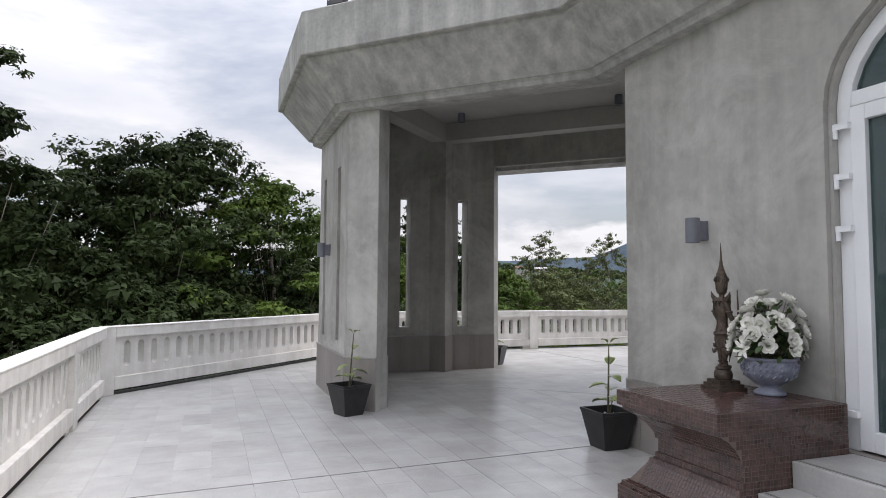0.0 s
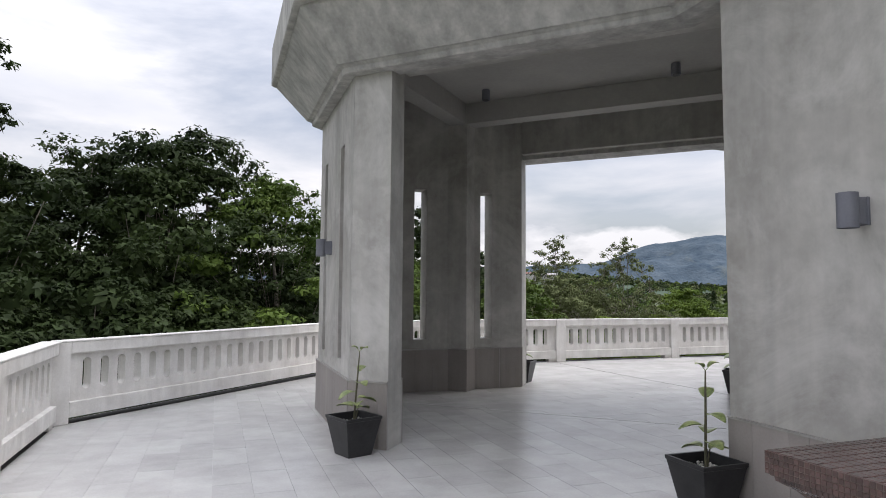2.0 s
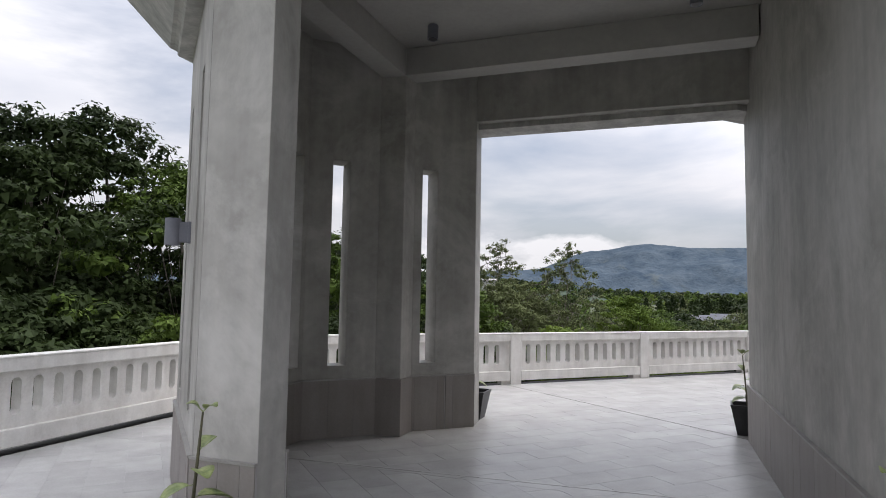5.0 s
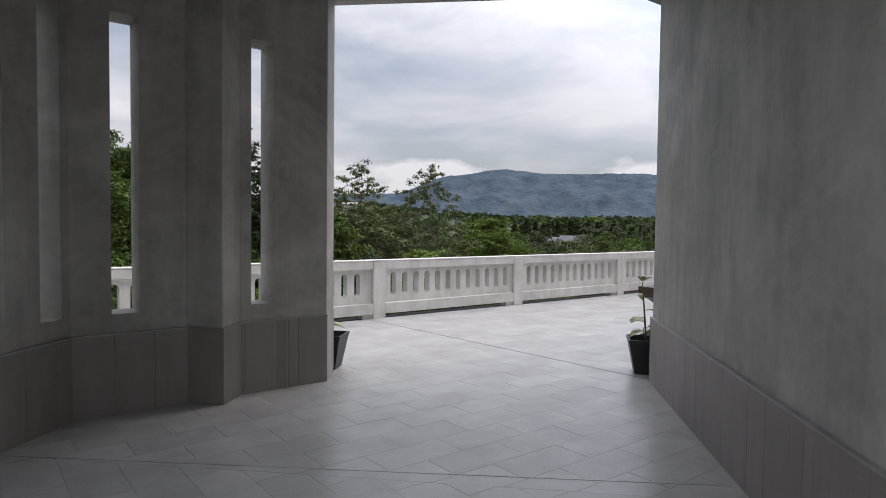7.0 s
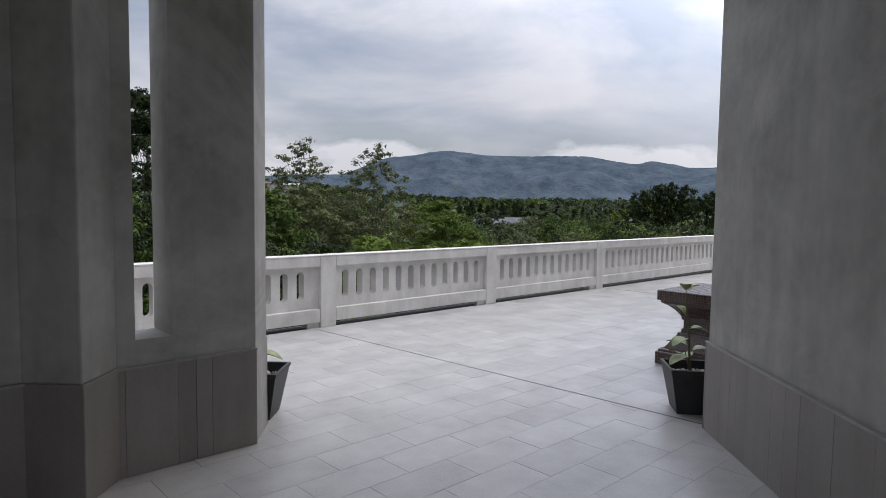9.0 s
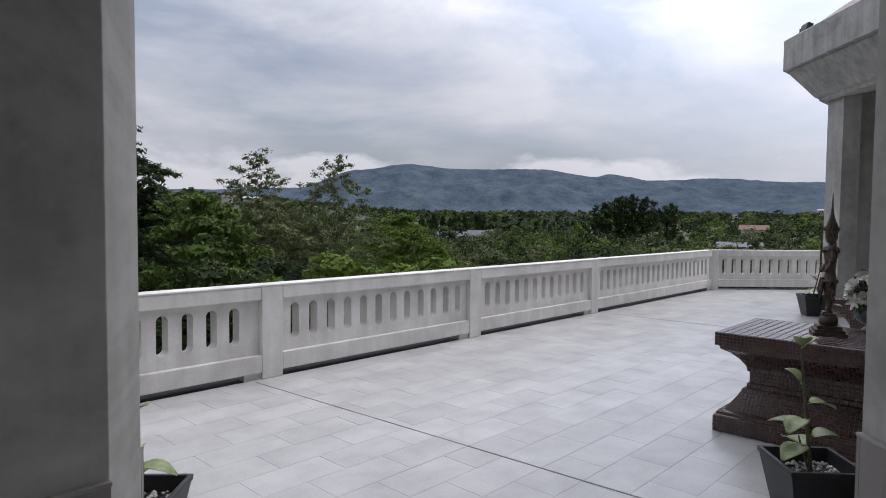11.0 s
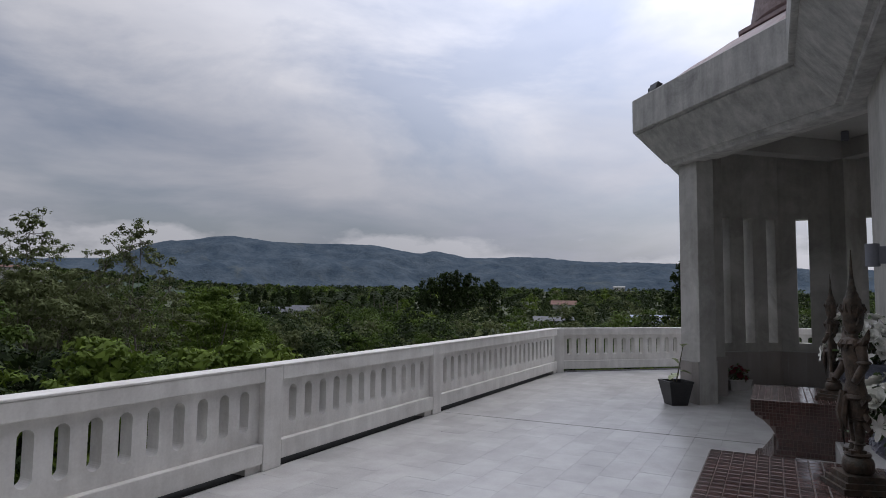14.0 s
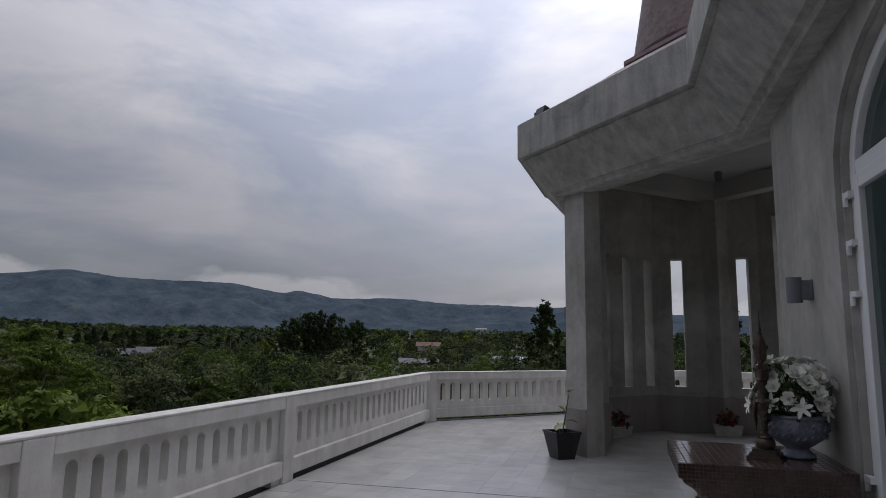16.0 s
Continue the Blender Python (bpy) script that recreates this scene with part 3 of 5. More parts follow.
def balustrade(a, b, slots, post_end=True, label="whitewashed concrete balustrade bay with rounded slots"):
    """A bay from post centre a to post centre b; the terrace lies to the right of a-b."""
    a, b = Vector(a), Vector(b)
    d = (b - a)
    length = d.length
    ang = math.degrees(math.atan2(d.y, d.x))
    thing = empty("balustrade", pose(a.x, a.y, 0, 0, 0, ang), label, "balustrade", "balustrade round the terrace")
    inner = length - 0.24
    pitch = min(0.232, (inner - 0.1) / slots)
    ver, fac = bay_panel(inner, slots, pitch)
    me = bpy.data.meshes.new("panel")
    me.from_pydata([(x + 0.12, y + 0.062, z) for x, y, z in ver], [], fac)
    bmx = bmesh.new()
    bmx.from_mesh(me)
    bmesh.ops.remove_doubles(bmx, verts=bmx.verts, dist=0.0004)
    bpy.data.meshes.remove(me)
    part("panel", bmx, WHITEWASH, thing)
    bm = bmesh.new()
    add_box(bm, 0.12, 0.0, 0.80, length - 0.12, 0.20, RAIL_H - 0.02)
    bevelled(part("top_rail", bm, WHITEWASH, thing), 0.008)
    bm = bmesh.new()
    add_box(bm, 0.0, -0.005, RAIL_H - 0.02, length, 0.205, RAIL_H)
    bevelled(part("coping", bm, WHITEWASH, thing), 0.006)
    bm = bmesh.new()
    add_box(bm, 0.12, 0.0, 0.068, length - 0.12, 0.19, 0.245)
    bevelled(part("bottom_rail", bm, WHITEWASH, thing), 0.008)
    bm = bmesh.new()
    add_box(bm, -0.118, -0.004, 0.0, 0.118, 0.196, RAIL_H - 0.021)
    bevelled(part("post", bm, WHITEWASH, thing), 0.008)
    bm = bmesh.new()
    add_box(bm, length - 0.30, 0.03, -0.002, length - 0.12, 0.17, 0.07)
    part("foot", bm, WHITEWASH, thing)
    return thing


BAYS = [((-12.50, -3.47), (-12.50, -0.34), 12), ((-12.50, -0.34), (-12.50, 2.79), 12), ((-12.50, 2.79), (-12.50, 5.92), 12), ((-12.50, 5.92), CORNER_W, 8), (CORNER_W, CORNER_A, 24),
        (CORNER_A, (-3.51, RAIL_OUT), 18), ((-3.51, RAIL_OUT), (-0.35, RAIL_OUT), 12), ((-0.35, RAIL_OUT), (2.87, RAIL_OUT), 12), ((2.87, RAIL_OUT), CORNER_D, 22), (CORNER_D, CORNER_E, 24), (CORNER_E, (12.45, 3.2), 20)]
for a, b, k in BAYS:
    balustrade(a, b, k)

# ---- landscape ----
GZ = -8.0


def land(r):
    """Height of the valley floor by distance."""
    pts = [(0, GZ), (250, GZ + 0.5), (450, -5.5), (800, 1.0), (1500, 16.0), (4300, 30.0)]
    for (r0, z0), (r1, z1) in zip(pts, pts[1:]):
        if r <= r1:
            return z0 + (z1 - z0) * (r - r0) / (r1 - r0)
    return pts[-1][1]


bm = bmesh.new()
N = 48
rings = [[bm.verts.new((0, 0, GZ))]]
for r in (20, 60, 140, 250, 350, 450, 600, 800, 1100, 1500, 4300):
    rings.append([bm.verts.new((r * math.cos(2 * math.pi * k / N), r * math.sin(2 * math.pi * k / N), land(r))) for k in range(N)])
for k in range(N):
    bm.faces.new((rings[0][0], rings[1][k], rings[1][(k + 1) % N]))
for a, b in zip(rings[1:], rings[2:]):
    for k in range(N):
        bm.faces.new((a[k], b[k], b[(k + 1) % N], a[(k + 1) % N]))
tagged(part("ground", bm, GROUND, smooth=True), "grassy valley ground running out to the hills", "ground", kind="structure")

# wooded hills: bearing and height of the skyline in degrees
RIDGE = [(-60, 1.2), (10, 1.6), (25, 2.4), (33, 2.7), (38.5, 4.4), (43, 5.0), (47.8, 4.6), (55, 4.6), (60, 3.9), (61, 4.1), (65, 3.5), (69, 3.65), (76.5, 3.2), (85, 3.0), (95, 2.4), (120, 1.6), (150, 1.2)]


def skyline(a):
    for (a0, e0), (a1, e1) in zip(RIDGE, RIDGE[1:]):
        if a <= a1:
            t = (a - a0) / (a1 - a0)
            t = t * t * (3 - 2 * t)
            return e0 + (e1 - e0) * t
    return RIDGE[-1][1]


verts, faces = [], []
cols, rows = 700, 40
for i in range(cols + 1):
    az = -60 + 210 * i / cols
    crest = math.tan(radians(skyline(az))) * 2600 + 1.6
    for j in range(rows + 1):
        u = j / rows
        r = 2100 + 500 * u
        x, y = r * math.sin(radians(az)), r * math.cos(radians(az))
        spur = noise.fractal(Vector((x / 210, y / 210, 3.3)), 1.0, 2.0, 4)
        z = 14 + (crest - 14) * u + 38 * spur * math.sin(math.pi * u) * min(1.0, crest / 120)
        z += 2.6 * noise.noise(Vector((x / 34, y / 34, 1))) * (0.35 + 0.65 * u) + 1.6 * noise.noise(Vector((x / 14, y / 14, 6))) * u
        verts.append((x, y, z))
    r = 3400
    verts.append((r * math.sin(radians(az)), r * math.cos(radians(az)), 0))
n = rows + 2
for i in range(cols):
    for j in range(n - 1):
        faces.append((i * n + j, (i + 1) * n + j, (i + 1) * n + j + 1, i * n + j + 1))
# no real haze here, the hills only carry its tint as paint
tagged(mesh_object("hills", verts, faces, HILL, smooth=True), "long wooded hills with blue haze painted into their colour", "hills", kind="structure")

# a nearer low ridge
def ridge_height(az):
    return 1.6 + 900 * math.tan(radians(max(0.3, 2.1 - abs(az - 24) * 0.085)))


verts, faces = [], []
for i in range(121):
    az = -40 + 110 * i / 120
    h = ridge_height(az)
    for r, z in ((650, -4), (760, -4 + h * 0.55), (900, h + 3 * noise.noise(Vector((az * 0.7, 0, 0)))), (1100, 0)):
        verts.append((r * math.sin(radians(az)), r * math.cos(radians(az)), z))
for i in range(120):
    for j in range(3):
        faces.append((i * 4 + j, (i + 1) * 4 + j, (i + 1) * 4 + j + 1, i * 4 + j + 1))
tagged(mesh_object("low_ridge", verts, faces, HILL_NEAR, smooth=True), "low dark wooded ridge in the valley", "hill", kind="structure")


# ---- trees ----
def leaf_cards(rng, verts, faces, centre, spread, count, size, flat=0.6, shell=True):
    """Small leaves scattered in a flattened lobe, lying mostly along its skin."""
    def unit(v):
        return v / (np.linalg.norm(v, axis=1, keepdims=True) + 1e-9)

    v = unit(rng.normal(size=(count, 3)))
    rad = rng.uniform(0.6, 1.06, (count, 1)) if shell else rng.uniform(0.1, 1.0, (count, 1))
    p = np.array(tuple(centre)) + v * rad * np.array(spread)
    nrm = unit(v + np.array((0, 0, flat)) + rng.normal(size=(count, 3)) * 0.42)
    d = unit(np.cross(nrm, rng.normal(size=(count, 3))))
    s = np.cross(nrm, d)
    l = size * rng.uniform(0.6, 1.35, (count, 1))
    w = l * rng.uniform(0.30, 0.48, (count, 1))
    tri = np.stack((p - d * l * 0.45 + s * w, p - d * l * 0.45 - s * w, p + d * l * 0.75 - nrm * l * 0.1), axis=1)
    b = len(verts)
    verts.extend(map(tuple, tri.reshape(-1, 3).tolist()))
    faces.extend((b + 3 * i, b + 3 * i + 1, b + 3 * i + 2) for i in range(count))


def leafy_lobe(rng, verts, faces, c, sz, count, leaf, tufts=11):
    """One bough: flat tufts of leaves set round a lobe, over a few large shaded leaves inside."""
    leaf_cards(rng, verts, faces, c, (sz * 0.6, sz * 0.6, sz * 0.36), 70, 0.24, 0.3)
    for _ in range(tufts):
        d = rng.normal(size=3)
        d /= np.linalg.norm(d)
        d[2] = abs(d[2]) * 0.9 - 0.25
        e = np.array(tuple(c)) + d * sz * rng.uniform(0.55, 1.05) * np.array((1, 1, 0.7))
        q = sz * rng.uniform(0.26, 0.46)
        leaf_cards(rng, verts, faces, e, (q, q, q * 0.42), count // tufts, leaf, 0.9, False)


def build_tree(name, seed, height, radius, lobes, per_lobe, leaf, tone, label, low=0.35, trunk=0.22, open_crown=False, lobe_size=0.27):
    """A tapered trunk with limbs that end in leafy lobes. Foot at z = 0."""
    rng = np.random.default_rng(seed)
    thing = empty(name, Matrix.Identity(4), label, "tree", "trees round the terrace")
    bm = bmesh.new()
    lean = rng.normal(size=2) * 0.04 * height
    spine = [(lean[0] * t * t + 0.15 * rng.normal() * t, lean[1] * t * t + 0.15 * rng.normal() * t, height * 0.86 * t) for t in (0, 0.2, 0.4, 0.6, 0.8, 1.0)]
    add_tube(bm, spine, [trunk, trunk * 0.8, trunk * 0.65, trunk * 0.5, trunk * 0.32, trunk * 0.14], 8)
    verts, faces = [], []
    for i in range(lobes):
        t = low + (1 - low) * (i + 0.5) / lobes
        a = i * 2.4 + rng.uniform(-0.5, 0.5)
        prof = math.sin(math.pi * min(1, max(0.0, (t - low) / (1 - low) * 0.82 + 0.16)))
        rr = radius * prof * rng.uniform(0.35, 0.95)
        c = (rr * math.cos(a) + lean[0] * t * t, rr * math.sin(a) + lean[1] * t * t, height * t * rng.uniform(0.93, 1.02))
        k = min(5, int(t * 0.8 * 5))
        s0 = Vector(spine[k])
        mid = s0.lerp(Vector(c), 0.5) + Vector((0, 0, -0.06 * rr))
        add_tube(bm, [s0, mid, c], [trunk * 0.34 * (1.1 - t), trunk * 0.22 * (1.1 - t), 0.012], 6)
        sz = radius * lobe_size * rng.uniform(0.75, 1.3)
        if open_crown:
            for _ in range(5):
                e = Vector(c) + Vector(rng.normal(size=3) * sz * 0.6)
                add_tube(bm, [c, e], [0.02, 0.008], 4)
                leaf_cards(rng, verts, faces, e, (sz * 0.4, sz * 0.4, sz * 0.22), per_lobe // 5, leaf, shell=False)
        else:
            leafy_lobe(rng, verts, faces, c, sz, per_lobe, leaf)
    part("trunk", bm, BARK, thing, smooth=True)
    mesh_object("crown", verts, faces, FOLIAGE[tone], thing)
    return thing


def put_tree(thing, x, y, scale, turn, z=GZ):
    c = copy_thing(thing, pose(x, y, z, 0, 0, turn))
    c.scale = (scale, scale, scale)
    return c


BROAD = build_tree("tree", 11, 15.0, 5.6, 44, 640, 0.15, "dark", "tall dark-leaved broad tree with dense layered crown", 0.26, 0.30)
ROUND = build_tree("tree", 12, 14.0, 5.0, 40, 620, 0.14, "mid", "rounded green tree with a full leafy crown", 0.34, 0.26)
YELLOW = build_tree("tree", 13, 12.0, 4.6, 36, 620, 0.15, "light", "bright yellow-green leafy tree below the terrace", 0.30, 0.24)
THIN = build_tree("tree", 14, 14.5, 3.4, 30, 230, 0.17, "grey", "slender pale tree with a thin open crown", 0.52, 0.13, True, 0.36)
BUSH = build_tree("tree", 15, 8.0, 4.4, 34, 600, 0.14, "dark", "low dense dark tree under the terrace edge", 0.24, 0.18)
BUSHY = build_tree("tree", 16, 8.6, 4.0, 32, 560, 0.14, "mid", "low leafy green tree under the terrace edge", 0.24, 0.18)
TALL = build_tree("tree", 18, 15.0, 3.6, 40, 420, 0.15, "dark", "tall slender dark tree with loose leafy boughs", 0.30, 0.20, False, 0.30)
DENSE = build_tree("tree", 20, 14.0, 4.6, 64, 560, 0.17, "dark", "tall green tree with a dense crown down to the ground", 0.22, 0.26, False, 0.30)
SHRUB = build_tree("tree", 19, 8.0, 2.3, 26, 420, 0.13, "light", "bright yellow-green tree top behind the balustrade", 0.5, 0.12, False, 0.34)
GREY = build_tree("tree", 17, 10.0, 4.0, 30, 330, 0.14, "grey", "olive grey tree with thin branches", 0.32, 0.18)

# (kind, x, y, top) for the trees that one can tell apart
WOOD = [(TALL, -18.5, 23.3, 9.6), (BROAD, -16.8, 28.5, 7.0), (BROAD, -13.4, 27.5, 7.0), (BROAD, -10.6, 29.5, 8.0), (ROUND, -8.4, 26.4, 5.8), (BROAD, -19.6, 26.0, 7.0), (ROUND, -5.0, 33.5, 5.2), (GREY, -4.4, 38.0, 5.0),
        (BROAD, -14.6, 32.0, 6.0), (BROAD, -13.0, 34.0, 5.0), (BROAD, -20.5, 31.0, 5.0),
        (DENSE, 5.8, 46.6, 8.0), (DENSE, 8.0, 44.5, 2.6), (BROAD, -1.6, 37.0, 4.8), (ROUND, -1.8, 35.5, 4.8), (BUSHY, 5.8, 33.0, 2.2),
        (THIN, 15.6, 45.0, 6.3), (THIN, 20.6, 42.4, 6.1), (GREY, 14.0, 43.0, 2.4), (GREY, 18.6, 47.5, 2.6), (GREY, 22.5, 50.0, 1.6), (GREY, 12.0, 49.0, 1.6),
        (YELLOW, 28.2, 45.9, 1.7), (YELLOW, 25.6, 42.2, 0.6), (YELLOW, 30.4, 42.0, -0.8), (BUSHY, 22.0, 36.0, -1.6), (YELLOW, 17.0, 30.5, -3.0),
        (SHRUB, 3.9, 20.6, 0.2), (SHRUB, 5.6, 19.6, -0.1), (SHRUB, 6.5, 18.9, 0.1), (SHRUB, 8.0, 19.6, -0.5), (SHRUB, 2.2, 22.4, -0.2), (BUSH, 0.2, 21.6, -0.1), (BUSH, 3.0, 24.0, -0.2), (BUSH, 6.8, 22.4, -0.7), (BUSH, -22.0, 14.5, 0.6), (BUSH, -20.0, 17.6, 1.2), (BUSH, -17.0, 20.0, 1.4), (BUSH, -14.2, 21.4, 1.2), (BUSH, -11.4, 22.6, 1.2), (BUSH, -8.4, 24.6, 1.0), (BUSHY, -5.6, 26.5, 0.4), (BUSH, -3.0, 29.0, 0.2),
        (BUSH, -14.5, 24.0, 2.5), (BUSH, -11.6, 25.6, 2.4), (BUSH, -8.6, 28.6, 2.2), (BUSH, -18.0, 24.0, 2.6),
        (YELLOW, -0.4, 27.0, -1.3), (BUSHY, 2.6, 27.5, -1.4), (YELLOW, 5.6, 28.5, -1.8), (BUSHY, 8.6, 30.0, -1.8), (BUSH, 11.4, 31.5, -2.0), (BUSHY, 14.2, 34.0, -1.6), (YELLOW, 10.0, 26.5, -3.2), (BUSHY, 6.5, 25.0, -3.0),
        (BUSHY, 18.0, 36.0, -2.0), (BUSH, 20.0, 32.0, -3.0), (YELLOW, 24.0, 33.0, -3.2), (BUSHY, 28.0, 36.0, -3.0), (BUSH, 33.0, 38.0, -3.0), (GREY, 36.0, 44.0, -1.6), (BUSHY, 38.0, 36.0, -3.2), (GREY, 44.0, 38.0, -2.4), (BUSH, 46.0, 45.0, -1.6), (GREY, 52.0, 40.0, -2.2), (BUSHY, 40.0, 52.0, -0.9), (GREY, 33.0, 54.0, -0.4)]
rng0 = np.random.default_rng(5)
for kind, x, y, topz in WOOD:
    full = max(v.co.z for v in kind.children[1].data.vertices)
    put_tree(kind, x, y, (topz - GZ) / full, rng0.uniform(0, 360))
for proto in (DENSE, BROAD, ROUND, YELLOW, TALL, SHRUB, THIN, BUSH, BUSHY, GREY):
    for o in (*proto.children, proto):
        bpy.data.objects.remove(o)

# woods of the valley, too many to count
rng1 = np.random.default_rng(21)


def wood_crown(rng, verts, faces, x, y, z, w, h, leaf, tufts, count):
    """A single domed crown of tufts."""
    leaf_cards(rng, verts, faces, (x, y, z + h * 0.45), (w * 0.72, w * 0.72, h * 0.42), 60, 0.15 * w + leaf * 0.5, 0.3)
    for k in range(tufts):
        a = rng.uniform(0, 2 * math.pi)
        u = rng.uniform(0, 1) ** 0.7
        e = (x + w * 0.86 * u * math.cos(a), y + w * 0.86 * u * math.sin(a), z + h * (0.42 + 0.54 * math.sqrt(max(0.0, 1 - u * u))) * rng.uniform(0.84, 1.06))
        q = w * rng.uniform(0.20, 0.40)
        leaf_cards(rng, verts, faces, e, (q, q, q * 0.6), count, leaf, 0.8, False)


for tone, share in (("dark", 980), ("mid", 560), ("grey", 270), ("light", 100)):
    verts, faces = [], []
    for _ in range(share):
        az = radians(rng1.uniform(-22, 112))
        r = 56 + 560 * rng1.uniform(0, 1) ** 1.7
        h = rng1.uniform(3.2, 6.4) + rng1.uniform(0, 1) ** 3 * (3.2 if r < 300 else 6.0)
        w = rng1.uniform(1.8, 3.8) * (1 + r / 500)
        near = r < 150
        wood_crown(rng1, verts, faces, r * math.sin(az), r * math.cos(az), land(r), w, h, 0.15 + r / 620, 16 if near else 12, 34 if near else 20)
    for _ in range(share // 2):
        az = radians(rng1.uniform(-22, 112))
        r = rng1.uniform(560, 1450)
        wood_crown(rng1, verts, faces, r * math.sin(az), r * math.cos(az), land(r) - 2, rng1.uniform(7, 14), rng1.uniform(7, 15), 2.4, 7, 9)
    for _ in range(share // 2):
        a, u = rng1.uniform(-12, 56), rng1.uniform(0, 1) ** 0.6
        r = 760 + 150 * u
        wood_crown(rng1, verts, faces, r * math.sin(radians(a)), r * math.cos(radians(a)), ridge_height(a) * (0.55 + 0.45 * u) - 4 * (1 - u) - 3, rng1.uniform(4, 8), rng1.uniform(6, 12), 1.5, 9, 12)
    tagged(mesh_object("woods", verts, faces, FOLIAGE[tone]), "mixed green woods filling the valley", "woods", kind="stuff")


def feather_tree(x, y, top, width, seed, label, slim=0.6):
    """A pointed, feathery conifer-like tree."""
    rng = np.random.default_rng(seed)
    z0 = land(math.hypot(x, y))
    thing = empty("tree", pose(x, y, z0), label, "tree", "far feathery trees")
    h = top - z0
    bm = bmesh.new()
    add_tube(bm, [(0, 0, 0), (0.1, 0, h * 0.5), (0, 0.1, h)], [0.2, 0.13, 0.03], 6)
    part("trunk", bm, BARK, thing)
    verts, faces = [], []
    for i in range(56):
        t = 0.25 + 0.75 * i / 55
        a, rr = i * 2.4, width * max(0.0, 1.02 - t) ** slim * rng.uniform(0.1, 1.0)
        leaf_cards(rng, verts, faces, (rr * math.cos(a), rr * math.sin(a), h * t), (width * 0.2, width * 0.2, h * 0.07), 30, 0.42 + width * 0.03, -0.3, False)
    mesh_object("crown", verts, faces, FOLIAGE["dark"], thing)


feather_tree(85.2, 18.8, 6.4, 4.4, 31, "dark pointed tree standing above the valley woods", 0.6)
feather_tree(84.8, -5.0, 6.9, 4.0, 32, "dark pointed tree standing above the valley woods", 0.6)
for i, (x, y, tz, w) in enumerate(((125, 80, 5.4, 7.0), (128, 78, 6.9, 6.4), (130, 76, 7.3, 5.8), (132, 73.5, 6.6, 6.6), (135, 69, 5.2, 7.2))):
    feather_tree(x, y, tz, w * 0.8, 40 + i, "dark feathery tree rising above the valley woods", 0.32)
for i in range(48):
    az = radians(42 + 17 * i / 47 + rng1.normal() * 0.25)
    far = rng1.uniform(265, 345)
    feather_tree(far * math.sin(az), far * math.cos(az), 0.6 + rng1.uniform(0, 3.6), rng1.uniform(2.6, 4.2), 60 + i, "thin feathery tree in a far row", 0.8)


def palm(x, y, top, seed):
    rng = np.random.default_rng(seed)
    z0 = land(math.hypot(x, y))
    h = top - z0
    thing = empty("palm_tree", pose(x, y, z0), "coconut palm with drooping fronds in the valley", "palm tree", "palms in the valley")
    bm = bmesh.new()
    add_tube(bm, [(0, 0, 0), (0.4, 0.1, h * 0.5), (0.3, 0.3, h)], [0.24, 0.17, 0.13], 6)
    part("trunk", bm, BARK, thing)
    verts, faces = [], []
    for k in range(16):
        a = k * 2.4
        el = rng.uniform(-0.1, 1.1)
        length = rng.uniform(2.6, 3.6)
        prev = None
        for j in range(6):
            t = j / 5
            r = length * t * math.cos(el * (1 - 0.3 * t))
            z = h + length * (math.sin(el) * t - 0.62 * t * t)
            w = 0.34 * math.sin(math.pi * min(0.95, t * 0.8 + 0.15))
            c = (0.3 + r * math.cos(a), 0.3 + r * math.sin(a))
            b = len(verts)
            verts.extend([(c[0] - w * math.sin(a), c[1] + w * math.cos(a), z - w * 0.5), (c[0], c[1], z), (c[0] + w * math.sin(a), c[1] - w * math.cos(a), z - w * 0.5)])
            if prev is not None:
                faces.extend([(prev, prev + 1, b + 1, b), (prev + 1, prev + 2, b + 2, b + 1)])
            prev = b
    mesh_object("crown", verts, faces, FOLIAGE["dark"], thing)


for i in range(16):
    az = radians(47.5 + rng1.uniform(0, 9))
    r = rng1.uniform(150, 215)
    palm(r * math.sin(az), r * math.cos(az), rng1.uniform(-1.5, 2.6), 90 + i)


def house(az, r, z, w, d, h, rise, roof, label, turn):
    x, y = r * math.sin(radians(az)), r * math.cos(radians(az))
    thing = empty("house", pose(x, y, z, 0, 0, turn), label, "house", "houses in the valley")
    bm = bmesh.new()
    add_box(bm, -w / 2, -d / 2, -6, w / 2, d / 2, h)
    part("wall", bm, HOUSE_WALL, thing)
    bm = bmesh.new()
    e = 0.8
    lo = [bm.verts.new(p) for p in ((-w / 2 - e, -d / 2 - e, h - 0.2), (w / 2 + e, -d / 2 - e, h - 0.2), (w / 2 + e, d / 2 + e, h - 0.2), (-w / 2 - e, d / 2 + e, h - 0.2))]
    hi = [bm.verts.new(p) for p in ((-w / 2 - e, 0, h + rise), (w / 2 + e, 0, h + rise))]
    for f in ((lo[0], lo[1], hi[1], hi[0]), (lo[2], lo[3], hi[0], hi[1]), (lo[1], lo[2], hi[1]), (lo[3], lo[0], hi[0]), tuple(reversed(lo))):
        bm.faces.new(f)
    part("roof", bm, roof, thing)
    for k in (-1, 0, 1):
        bm = bmesh.new()
        add_box(bm, k * w * 0.3 - 0.6, -d / 2 - 0.05, h * 0.35, k * w * 0.3 + 0.6, -d / 2 + 0.02, h * 0.75)
        part("window", bm, ROOF_DARK, thing)


